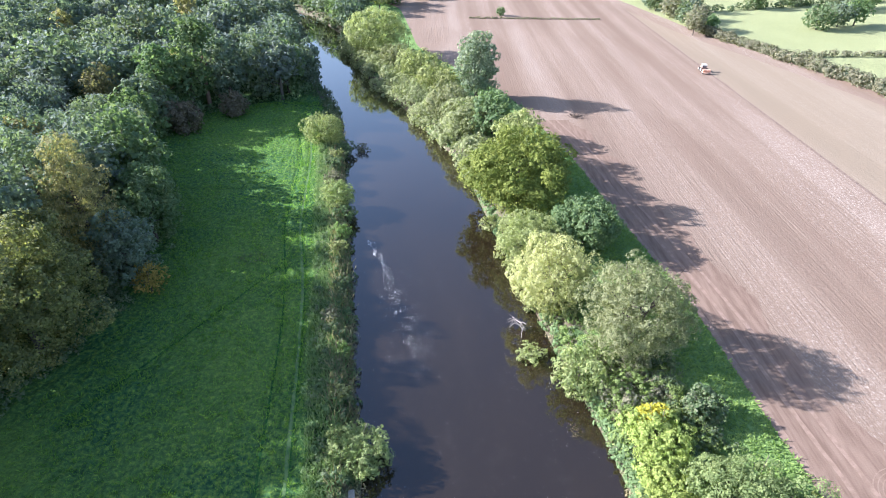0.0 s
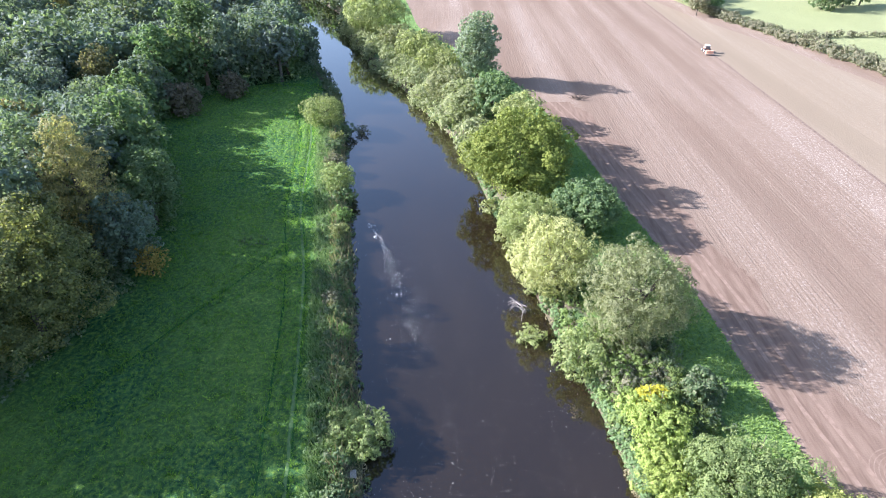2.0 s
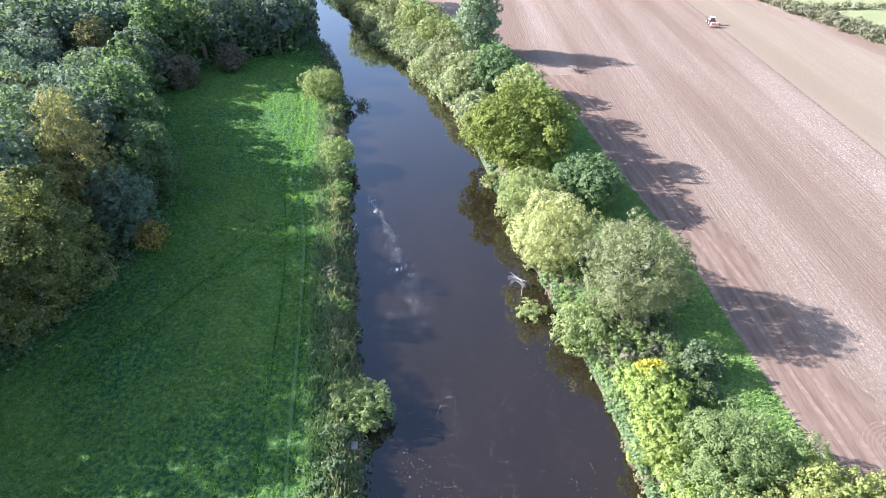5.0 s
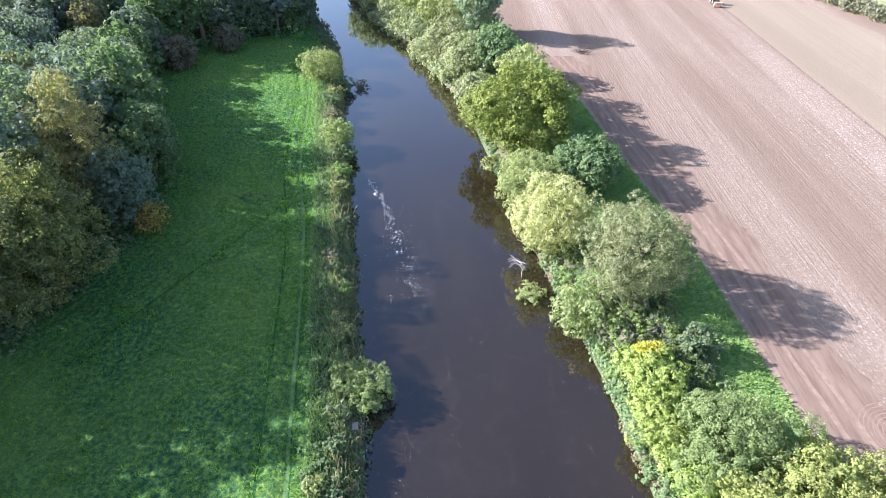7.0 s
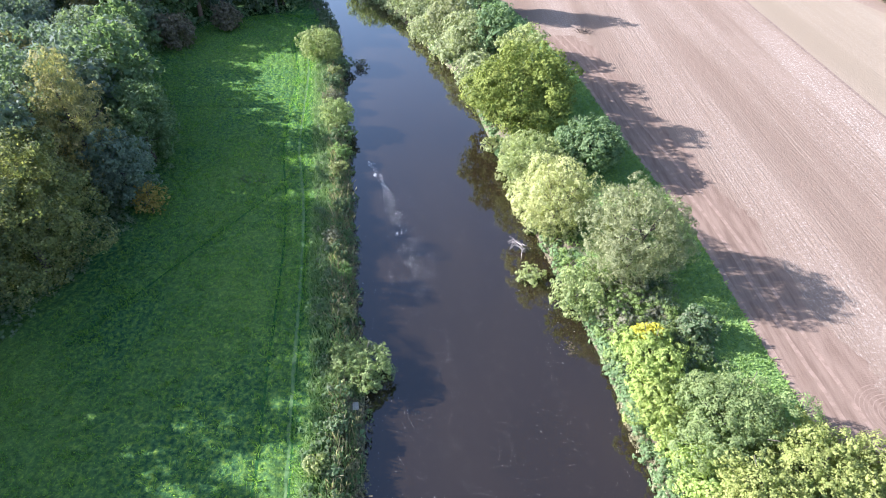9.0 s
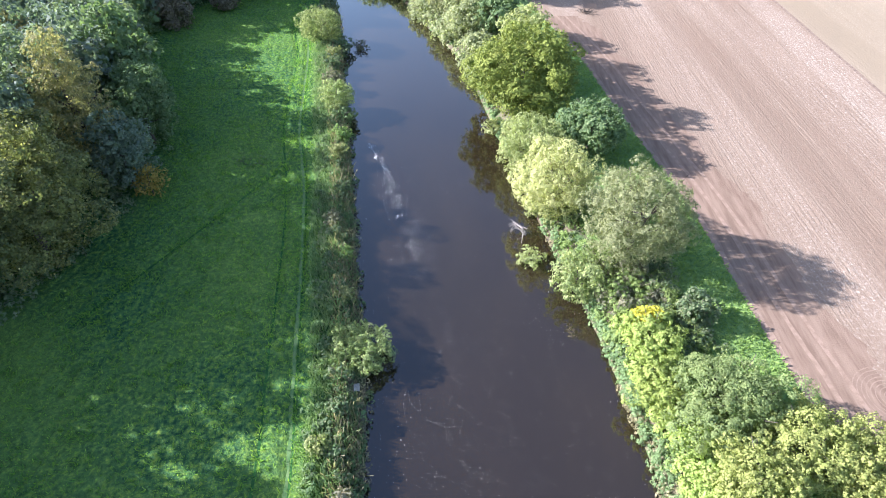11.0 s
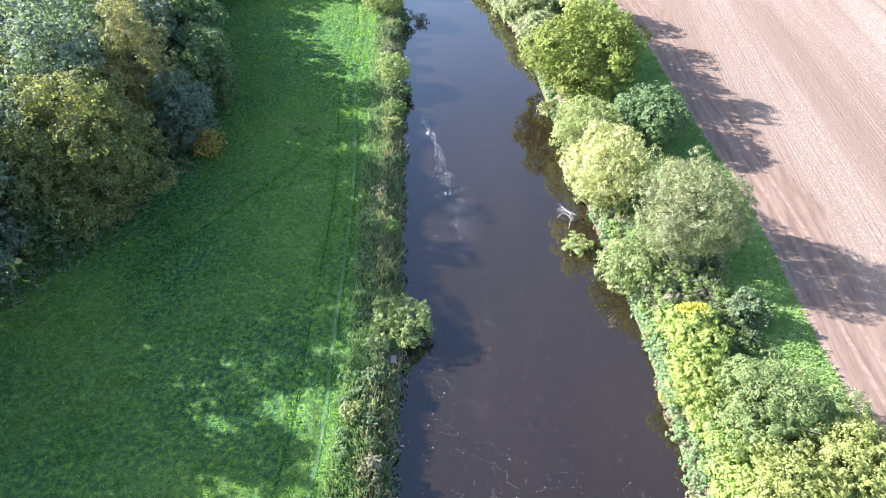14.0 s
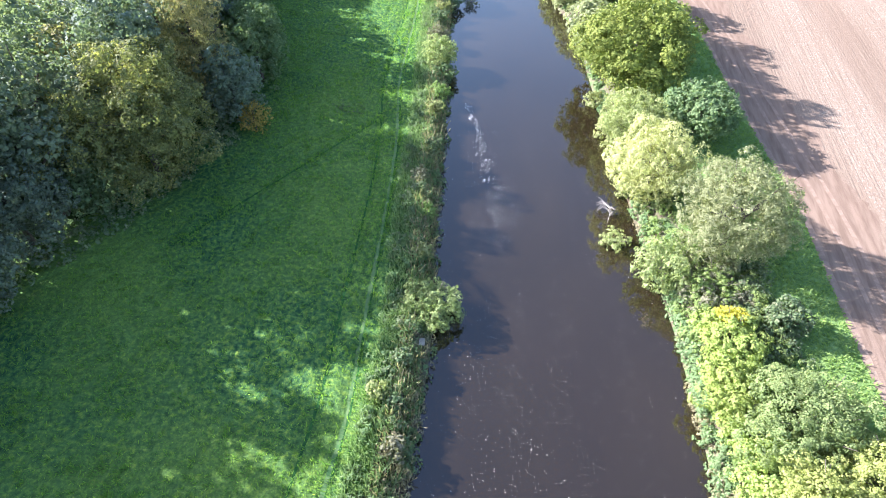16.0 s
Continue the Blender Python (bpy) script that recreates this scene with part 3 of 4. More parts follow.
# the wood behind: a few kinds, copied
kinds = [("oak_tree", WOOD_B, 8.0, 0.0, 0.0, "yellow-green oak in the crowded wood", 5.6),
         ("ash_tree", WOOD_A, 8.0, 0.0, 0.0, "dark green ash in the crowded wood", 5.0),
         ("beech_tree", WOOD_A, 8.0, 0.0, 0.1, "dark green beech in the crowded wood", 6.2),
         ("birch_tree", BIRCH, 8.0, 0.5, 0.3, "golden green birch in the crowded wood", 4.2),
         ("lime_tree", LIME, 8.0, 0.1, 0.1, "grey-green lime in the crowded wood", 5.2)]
rng = np.random.default_rng(7)
spots = []
for attempt in range(30000):
    y = rng.uniform(8, 420)
    edge = on(WOOD_EDGE, y)
    x = edge - 3 - 230 * rng.random() ** 1.5
    if x < -0.74 * y - 24 or (x > edge - 9 and y < 95):
        continue
    gap = 6.2 + 0.022 * max(0, y - 60)
    if all((x - a) ** 2 + (y - b) ** 2 > gap * gap for a, b, k in spots) and \
            all((x - a) ** 2 + (y - b) ** 2 > 22 for a, b, h, r in FRONT) and \
            all((x - a) ** 2 + (y - b) ** 2 > 30 for a, b in ((-48.3, 51.6), (-48.5, 68), (-45, 77), (-48.5, 83), (-44, 66.5), (-56, 37), (-55, 28))):
        spots.append((x, y, rng.choice(5, p=(0.3, 0.27, 0.22, 0.05, 0.16))))
    if len(spots) >= 225:
        break
first = {}
for i, (x, y, k) in enumerate(spots):
    name, mat, low, droop, taper, label, radius = kinds[k]
    near = int(y < 125 and x > on(WOOD_EDGE, y) - 42)
    if (k, near) not in first:
        first[k, near] = tree(name, (x, y), 16.0, radius, mat, 100 + int(k) + 10 * near, label, group="trees of the wood", size=0.38 if near else 0.66,
                              cover=0.48, low=0.3, count=70, droop=droop, taper=taper, slim=0.5, under=0.0, lobe=(0.14, 0.26))
        continue
    s = rng.uniform(0.78, 1.2) * (0.85 if x > on(WOOD_EDGE, y) - 6 else 0.9 if 100 < y < 138 and x > on(WOOD_EDGE, y) - 20 else 1.0)
    copy_thing(first[k, near], pose(x, y, ground_z(x, y) - 0.1, 0, 0, rng.uniform(0, 360)) @ Matrix.Diagonal((s * rng.uniform(0.9, 1.15), s * rng.uniform(0.9, 1.15), s, 1)))



# ---- plants too many to count ----
def mounds(name, mat, seed, count, spot, radius, size, label, category, cover=0.8, droop=0.0, slim=0.5, tall=1.0, sink=0.2):
    """Clumps of leaves crowded over a stretch of ground; spot(rng) gives each one's x, y."""
    rng = np.random.default_rng(seed)
    lobes = []
    for i in range(count):
        x, y = spot(rng)
        r = rng.uniform(*radius)
        lobes.append((x, y, max(0.0, ground_z(x, y)) + r * sink, r))
    vs, n = [], 0
    for k in range(0, count, 12):
        v, f = leaves(rng, np.array(lobes[k:k + 12]), size, cover, droop, slim, squash=tall, ground=0.02)
        vs.append(v)
    v = np.concatenate(vs)
    return tagged(mesh_object(name, v, np.arange(len(v)).reshape(-1, 4), mat), label, category, kind="stuff")


def blades(name, mat, seed, count, spot, height, width, label, category, lean=0.35):
    """Upright bent blades: grass tufts and reeds."""
    rng = np.random.default_rng(seed)
    base = np.array([(x, y, max(0.0, ground_z(x, y))) for x, y in (spot(rng) for i in range(count))])
    h = rng.uniform(*height, count)[:, None]
    th = rng.uniform(0, 6.283, count)
    side = np.stack([np.cos(th), np.sin(th), np.zeros(count)], 1) * width * rng.uniform(0.6, 1.4, count)[:, None]
    over = rng.normal(0, lean, (count, 3)) * h
    over[:, 2] = 0
    top = base + over + np.array((0, 0, 1.0)) * h
    v = np.stack([base - side * 0.5, base + side * 0.5, top + side * 0.35, top - side * 0.35], 1).reshape(-1, 3)
    return tagged(mesh_object(name, v, np.arange(4 * count).reshape(-1, 4), mat), label, category, kind="stuff")


def beside(curve, a, b, y0, y1, power=1.0):
    """Random places between offsets a and b from a line, from y0 to y1."""
    def spot(rng):
        y = y0 + (y1 - y0) * rng.random() ** power
        x = on(curve, y) + rng.uniform(a, b)
        return (x, y) if math.hypot(x + 8.9, y - 33.2) > 0.95 else spot(rng)
    return spot


# left bank
mounds("nettles", NETTLE, 201, 300, beside(LEFT_BANK, -4.6, -0.6, 8, 135), (0.35, 0.9), 0.17, "dark green nettles and herbs along the river bank", "plants")
mounds("bank_herbs", SEDGE, 202, 380, beside(LEFT_BANK, -5.2, -0.2, 8, 135), (0.3, 0.75), 0.17, "mixed green herbs along the river bank", "plants")
mounds("dead_herbs", REED, 203, 200, beside(LEFT_BANK, -1.9, 0.25, 8, 135), (0.25, 0.65), 0.15, "tan dead herbs at the water's edge", "plants", droop=0.2, slim=0.25)
blades("reeds", REED, 204, 3800, beside(LEFT_BANK, -2.6, 0.3, 8, 135), (0.6, 1.6), 0.09, "dry tan reeds at the water's edge", "reeds")
blades("tall_grass", SEDGE, 205, 22000, beside(LEFT_BANK, -5.2, -0.4, 8, 135, 1.3), (0.4, 1.2), 0.07, "tall green grass along the river bank", "grass")
mounds("far_bank_scrub", NETTLE, 206, 150, beside(LEFT_BANK, -5, 0.2, 128, 330), (0.6, 1.8), 0.34, "dull green scrub on the far river bank", "plants")

mounds("water_herbs", SEDGE, 209, 230, beside(LEFT_BANK, -0.5, 0.8, 8, 118, 1.2), (0.3, 0.7), 0.17, "mixed green herbs hanging over the water", "plants", droop=0.3, slim=0.35)
mounds("dead_herbs", REED, 210, 70, beside(LEFT_BANK, -1.4, 0.5, 8, 118, 1.2), (0.4, 0.8), 0.17, "tan dead herbs at the water's edge", "plants", droop=0.4, slim=0.2)

# under the wood's first trees
mounds("undergrowth", NETTLE, 207, 170, beside(WOOD_EDGE, -6.0, -1.5, 12, 100), (0.5, 1.3), 0.24, "dark brambles and saplings under the wood's first trees", "undergrowth")
mounds("undergrowth", DARKLEAF, 208, 150, beside(WOOD_EDGE, -5.0, 0.3, 95, 200), (0.7, 1.8), 0.36, "dark shrubs crowding the foot of the far wood", "undergrowth", sink=0.5)

# right bank
mounds("bank_herbs", HERB, 211, 300, beside(RIGHT_BANK, 0.5, 6.5, 14, 70), (0.35, 0.9), 0.15, "mixed green herbs along the river bank", "plants")
mounds("margin_scrub", HERB, 219, 120, beside(RIGHT_BANK, 4.5, 9.5, 28, 48), (0.5, 1.0), 0.13, "mid-green scrub behind the climbers", "plants", sink=0.5)
mounds("margin_herbs", NETTLE, 225, 60, beside(RIGHT_BANK, 7.5, 11.0, 37, 51), (0.45, 0.95), 0.15, "dull grey-green scrub beside the grass margin", "plants", sink=0.4)
mounds("water_herbs", SEDGE, 226, 110, beside(RIGHT_BANK, -0.35, 1.3, 12, 34), (0.3, 0.75), 0.14, "mixed green herbs hanging over the water", "plants")
mounds("tan_herbs", REED, 227, 130, beside(RIGHT_BANK, -0.5, 0.6, 12, 34), (0.2, 0.5), 0.13, "tan dead herbs at the water's edge", "plants", droop=0.3, slim=0.25)
mounds("grey_scrub", HEDGE, 228, 75, beside(RIGHT_BANK, 1.6, 8.0, 42, 49.5), (0.45, 0.95), 0.15, "grey-olive seeding scrub above the climbers", "plants", sink=0.5)
mounds("slope_herbs", HERB, 224, 110, beside(RIGHT_BANK, 0.4, 4.5, 38, 52), (0.35, 0.8), 0.14, "mid-green herbs on the sloping bank", "plants")
mounds("bank_climbers", IVY, 212, 230, beside(RIGHT_BANK, 1.4, 5.6, 14, 41), (0.5, 1.1), 0.155, "bright yellow-green climbers over the bank", "plants", sink=0.5)
mounds("bank_nettles", NETTLE, 213, 260, beside(RIGHT_BANK, 0.0, 9.0, 36, 125), (0.4, 0.9), 0.18, "dull green nettles between the bank trees", "plants")
mounds("edge_herbs", SEDGE, 218, 420, beside(RIGHT_BANK, -0.1, 1.3, 31, 100, 1.5), (0.3, 0.7), 0.17, "mixed green herbs hanging over the water", "plants")
mounds("dead_herbs", REED, 214, 200, beside(RIGHT_BANK, -0.2, 1.1, 10, 62, 1.3), (0.2, 0.5), 0.15, "tan dead herbs at the water's edge", "plants", droop=0.3, slim=0.25)
mounds("willow_scrub", GREYWILLOW, 215, 260, beside(RIGHT_BANK, -0.6, 7.5, 96, 205), (0.9, 2.3), 0.34, "pale willow scrub crowding the bank", "plants", sink=0.5)
mounds("bend_scrub", NETTLE, 220, 120, beside(RIGHT_BANK, -0.5, 6, 200, 335), (1.0, 2.4), 0.45, "dull green scrub on the river bend", "plants", sink=0.5)
mounds("willow_scrub", WILLOW, 216, 70, beside(RIGHT_BANK, -1.0, 4.0, 58, 84), (0.6, 1.4), 0.24, "pale willow scrub crowding the bank", "plants", sink=0.5)
blades("margin_tufts", MARGINBLADE, 217, 16000, beside(FIELD_EDGE, -8, 0.15, 15, 110), (0.1, 0.3), 0.14, "bright green grass tufts on the field margin", "grass", lean=1.0)

# meadow tufts
def meadow_spot(rng):
    y = 8 + 135 * rng.random() ** 1.5
    a, b = on(WOOD_EDGE, y) + 1, on(LEFT_BANK, y) - 4
    while True:
        x = rng.uniform(a, b)
        if noise.noise((x * 1.6, y * 2.0, 0)) + 0.5 * noise.noise((x * 0.25, y * 0.25, 4)) > rng.uniform(-0.3, 0.35):
            break
        y += rng.normal(0, 0.5)
    return (x, y) if abs(x - on(PATH_LINE, y)) > 0.16 else (x + 0.4, y)


blades("meadow_tufts", GRASSBLADE, 221, 80000, meadow_spot, (0.18, 0.38), 0.07, "uneven green grass tufts over the meadow", "grass", lean=0.6)
mounds("rank_patch", NETTLE, 222, 26, lambda r: (-29 + r.normal(0, 1.2), 72 + r.normal(0, 0.8)), (0.2, 0.4), 0.15, "grey-green rank patch in the meadow", "plants")


# ---- worn tracks ----
def track_material(name, a, b, stretch=(1, 1, 1)):
    m, t, p, out = material(name)
    n = noise_tex(t, coords(t, stretch), 1.4, 5.0, 0.65)
    t.links.new(ramp(t, n, [(0.36, a), (0.62, b)]), p.inputs["Base Color"])
    p.inputs["Roughness"].default_value = 0.9
    p.inputs["Specular IOR Level"].default_value = 0.03
    bump(t, p, noise_tex(t, coords(t), 6.0), 0.6, 0.08)
    return m


TRODDEN = track_material("trodden_grass", (0.075, 0.155, 0.052), (0.14, 0.2, 0.08))
CREASE = track_material("creased_grass", (0.02, 0.064, 0.022), (0.046, 0.125, 0.032))
WHEELING = track_material("wheel_soil", (0.21, 0.147, 0.108), (0.28, 0.203, 0.152))
TRACK_ROWS = list(np.arange(-30, 126, 1.0))


def track(name, mat, centre, width, rows, label, lift=0.012):
    wob = lambda y: 0.1 * noise.noise((0, y * 0.3, 3)) + 0.06 * noise.noise((2, y * 1.1, 3))
    half = lambda y: width * (0.5 + 0.2 * noise.noise((7, y * 0.5, 1)))
    return tagged(sheet(name, mat, rows, lambda y: centre(y) - half(y) + wob(y), lambda y: centre(y) + half(y) + wob(y), even(2), lift),
                  label, "path", kind="structure")


track("footpath", TRODDEN, lambda y: on(PATH_LINE, y), 0.4, TRACK_ROWS, "narrow trodden footpath through the meadow grass")
track("wheel_track", CREASE, lambda y: on(PATH_LINE, y) + 0.34, 0.2, TRACK_ROWS, "faint dark edge of the trodden footpath")
track("wheel_track", CREASE, lambda y: on(SECOND, y), 0.26, TRACK_ROWS, "faint dark wheel track in the meadow grass")
track("wheel_track", CREASE, lambda y: -24 - (70 - y) * 0.55, 0.3, list(np.arange(40, 70.5, 1.0)), "faint dark wheel track crossing the meadow")
HEADLAND = track_material("headland_soil", (0.165, 0.115, 0.083), (0.235, 0.168, 0.124), (1, 0.12, 1))
tagged(sheet("headland", HEADLAND, list(np.arange(10, 130, 1.0)), lambda y: on(FIELD_EDGE, y) + 0.3,
             lambda y: on(FIELD_EDGE, y) + 8.5 + 2.2 * noise.noise((3, y * 0.12, 6)) + 1.2 * noise.noise((1, y * 0.9, 2)), even(12), 0.006),
       "smoother reddish soil along the field's edge", "field", kind="structure")
track("soil_edge", WHEELING, lambda y: on(FIELD_EDGE, y) + 0.4, 0.8, list(np.arange(10, 130, 1.0)), "bare soil strip at the field's edge")
track("wheeling", WHEELING, lambda y: on(FIELD_EDGE, y) + 3.2, 0.5, list(np.arange(10, 130, 1.0)), "tractor wheeling along the field's edge")
track("wheeling", WHEELING, lambda y: on(FIELD_EDGE, y) + 5.2, 0.5, list(np.arange(10, 130, 1.0)), "tractor wheeling along the field's edge")
FURROW = track_material("dark_furrow", (0.15, 0.11, 0.085), (0.24, 0.18, 0.14))
track("furrow", FURROW, lambda y: 76.6, 0.6, list(range(60, 262, 2)), "dark furrow where the tilled soil meets the stubble", 0.02)
tagged(sheet("stubble_strip", STUBBLE, list(range(60, 262, 4)), lambda y: 77 + 0.8 * noise.noise((0, y * 0.1, 0)), lambda y: on(HEDGE_LINE, y) - 8, even(12), 0.01),
       "untilled olive stubble beside the hedge", "field", kind="structure")


def turning_rings(at, radii):
    """Curved tine marks where the tractor turned."""
    x0, y0 = at
    for r in radii:
        v, f = [], []
        for i in range(41):
            th = radians(60 + 5 * i)
            for k in (-0.05, 0.05):
                v.append((x0 + (r + k) * math.cos(th), y0 + (r + k) * math.sin(th), 2.0 + 0.015))
            if i:
                f.append((2 * i - 2, 2 * i - 1, 2 * i + 1, 2 * i))
        tagged(mesh_object("turning_mark", v, f, WHEELING), "curved tine mark in the tilled soil", "track", "turning marks", kind="structure")


turning_rings((43.5, 31.5), (0.9, 1.3, 1.7, 2.1, 2.5, 2.9, 3.3, 3.7))


# ---- on the water ----
FOAM = plain("foam", (0.75, 0.74, 0.7), 0.7)


def foam(name, seed, count, spot, size, label):
    rng = np.random.default_rng(seed)
    v, f = [], []
    for i in range(count):
        x, y = spot(rng)
        s = size * rng.lognormal(0, 0.5)
        a0 = rng.uniform(0, 6.28)
        for k in range(5):
            a = a0 + k * 1.2566
            q = s * rng.uniform(0.5, 1.1)
            v.append((x + q * math.cos(a), y + q * 1.3 * math.sin(a), 0.012))
        f.append(tuple(range(5 * i, 5 * i + 5)))
    return tagged(mesh_object(name, v, f, FOAM), label, "foam", kind="stuff")


def foam_line(rng):
    """A thin thread near the bank that breaks into loose clusters further down."""
    k = int(rng.integers(0, 26)) / 26 + rng.normal(0, 0.012)
    mid = -12.0 + 8.4 * min(1.0, max(0.0, k) * 1.4) + 0.5 * math.sin(k * 9)
    wide = 0.22 + 1.9 * max(0.0, k - 0.25)
    knot = wide * 1.2 * math.sin(int(k * 26) * 2.4)
    return mid + knot + rng.normal(0, wide * 0.6), 79 - 30 * k + rng.normal(0, 0.35)


def foam_drift(rng):
    """Loose flecks, strung out along the current."""
    y = 14 + 60 * rng.random() ** 1.4
    a, b = on(LEFT_BANK, y) + 1, on(RIGHT_BANK, y) - 1
    lane = (0.18, 0.3, 0.36, 0.55, 0.8)[rng.integers(0, 5)] + 0.04 * math.sin(y * 0.35)
    k = lane + rng.normal(0, 0.035) if rng.random() < 0.55 else rng.random()
    return a + (b - a) * min(1, max(0, k)), y


foam("foam_line", 231, 560, foam_line, 0.032, "white foam flecks drifting in a line")
foam("foam_flecks", 232, 3800, foam_drift, 0.013, "small white foam flecks scattered over the river")
foam("riffle_foam", 233, 90, lambda r: (-37 + r.normal(0, 4), 203 + r.normal(0, 1.5)), 0.13, "white water of a shallow riffle")
FALLEN = plain("fallen_leaf", (0.2, 0.16, 0.085), 0.8)
rng = np.random.default_rng(5)
v = []
for i in range(60):
    x, y, s, a = 14.1 + rng.normal(0, 0.28), 41.2 + rng.normal(0, 0.55), rng.uniform(0.025, 0.07), rng.uniform(0, 6.28)
    c, d = s * math.cos(a), s * math.sin(a)
    v += [(x - c, y - d, 0.012), (x + d * 0.6, y - c * 0.6, 0.02), (x + c, y + d, 0.012), (x - d * 0.6, y + c * 0.6, 0.02)]
tagged(mesh_object("leaf_litter", v, np.arange(240).reshape(-1, 4), FALLEN), "raft of pale fallen leaves on the water", "leaves", kind="stuff")


# ---- dead branches in the water ----
def snag(name, at, reach, seed, count, label):
    rng = np.random.default_rng(seed)
    root = new(name)
    root.location = (*at, 0)
    for i in range(count):
        th = radians(rng.uniform(120, 250))
        r = reach * rng.uniform(0.5, 1)
        p = [(0.9 * rng.normal(0, 0.3), 0.5 * rng.normal(0, 0.5), -0.5), (0.35 * r * math.cos(th), 0.35 * r * math.sin(th), 0.9 * rng.uniform(0.6, 1.4)),
             (0.7 * r * math.cos(th), 0.7 * r * math.sin(th) + rng.normal(0, 0.3), 1.2 * rng.uniform(0.5, 1.3)),
             (r * math.cos(th), r * math.sin(th) + rng.normal(0, 0.4), rng.uniform(0.1, 0.8))]
        w = rng.uniform(0.035, 0.08)
        vv, ff = tube(p, [w * 1.3, w, w * 0.7, 0.02], 6)
        for k in range(2):
            q = Vector(p[1 + k])
            e = q + Vector((rng.normal(0, 0.5), rng.normal(0, 0.5), rng.uniform(-0.2, 0.7)))
            v2, f2 = tube([tuple(q), tuple((q + e) / 2 + Vector((0, 0, 0.1))), tuple(e)], [w * 0.6, w * 0.4, 0.015], 5)
            ff += [tuple(j + len(vv) for j in t) for t in f2]
            vv += v2
        mesh_object("branch", vv, ff, DEADWOOD, root, smooth=True)
    return tagged(root, label, "dead branch")


snag("fallen_branches", (10.8, 57.5), 3.0, 3, 7, "bleached dead branches of a fallen willow in the water")
tree("twig_clump", (-17.6, 116), 1.8, 1.9, HEDGE, 61, "brown twiggy clump standing in the shallows", "bush", size=0.2, cover=0.35, low=0.0, count=14, stems=4)
tree("twig_clump", (8.5, 105), 3.2, 2.0, HEDGE, 62, "bare brown twigs hanging over the water", "bush", size=0.2, cover=0.12, low=0.1, count=12, stems=5)
tree("hawthorn_bush", (-11.2, 26), 2.0, 1.1, WILLOW, 63, "small pale bush among the bank herbs", "bush", size=0.18, low=0.0, count=14)


for i, (y, off, h, r) in enumerate(((14, -2.0, 1.6, 1.2), (21, -1.4, 1.8, 1.3), (30, -2.2, 1.5, 1.1), (45, -1.2, 1.7, 1.3), (52, -1.0, 1.5, 1.2), (58, -2.4, 1.6, 1.2),
                                    (65, -1.2, 1.8, 1.4), (74, -1.5, 2.2, 1.5), (79, -0.8, 2.4, 1.6), (97, -1.6, 2.6, 1.9), (104, -1.8, 2.4, 1.8), (109, -1.2, 2.2, 1.6))):
    tree("bank_bush", (on(LEFT_BANK, y) + off, y), h, r, (HERB, HEDGE, NETTLE, WILLOW)[i % 4], 80 + i, ("rounded mid-green bush on the river bank",
         "brown seeding bush on the river bank", "dull dark green bush on the river bank", "pale willow sapling on the river bank")[i % 4],
         "bush", "bushes along the bank", size=0.17, low=0.0, count=20)


BROWNWOOD = bark_material("brown_twig", (0.06, 0.045, 0.035), (0.16, 0.12, 0.09))


def brush_pile(at, seed):
    rng = np.random.default_rng(seed)
    root = new("brushwood_pile")
    root.location = (*at, ground_z(*at))
    for i in range(26):
        a, r = rng.uniform(0, 6.28), rng.uniform(0.8, 2.4)
        p = Vector((rng.normal(0, 0.7), rng.normal(0, 0.5), rng.uniform(0, 0.3)))
        e = p + Vector((r * math.cos(a), r * math.sin(a), rng.uniform(0.0, 0.9)))
        vv, ff = tube([tuple(p), tuple((p + e) / 2 + Vector((0, 0, 0.25))), tuple(e)], [0.07, 0.05, 0.015], 5)
        mesh_object("branch", vv, ff, BROWNWOOD, root, smooth=True)
    return tagged(root, "brown brushwood pile lying on the tilled soil", "brushwood")


brush_pile((31.3, 131.0), 9)


# ---- fishing platform ----
PLANK = bark_material("grey_plank", (0.34, 0.3, 0.25), (0.55, 0.5, 0.43))


def box(bm, x0, x1, y0, y1, z0, z1, bevel=0.0):
    g = bmesh.ops.create_cube(bm, size=1.0, matrix=Matrix.Translation(((x0 + x1) / 2, (y0 + y1) / 2, (z0 + z1) / 2)) @ Matrix.Diagonal((x1 - x0, y1 - y0, z1 - z0, 1)))
    if bevel:
        edges = list({e for vert in g["verts"] for e in vert.link_edges})
        bmesh.ops.bevel(bm, geom=edges, offset=bevel, segments=2, affect="EDGES")
    return bm


def platform(at, turn):
    root = new("fishing_platform")
    root.matrix_world = pose(at[0], at[1], 0, 0, 0, turn) @ Matrix.Diagonal((0.75, 0.75, 1, 1))
    for i in range(6):
        part("plank", box(bmesh.new(), -0.7, 0.7, -0.6 + i * 0.2, -0.42 + i * 0.2, 0.72 + 0.01 * (i % 2), 0.76 + 0.01 * (i % 2), 0.008), PLANK, root)
    for x in (-0.55, 0.55):
        for y in (-0.45, 0.45):
            part("post", box(bmesh.new(), x - 0.05, x + 0.05, y - 0.05, y + 0.05, -1.2, 0.71, 0.01), PLANK, root)
    return tagged(root, "small weathered grey timber fishing platform at the bank", "platform")


platform((-8.9, 33.2), 10)


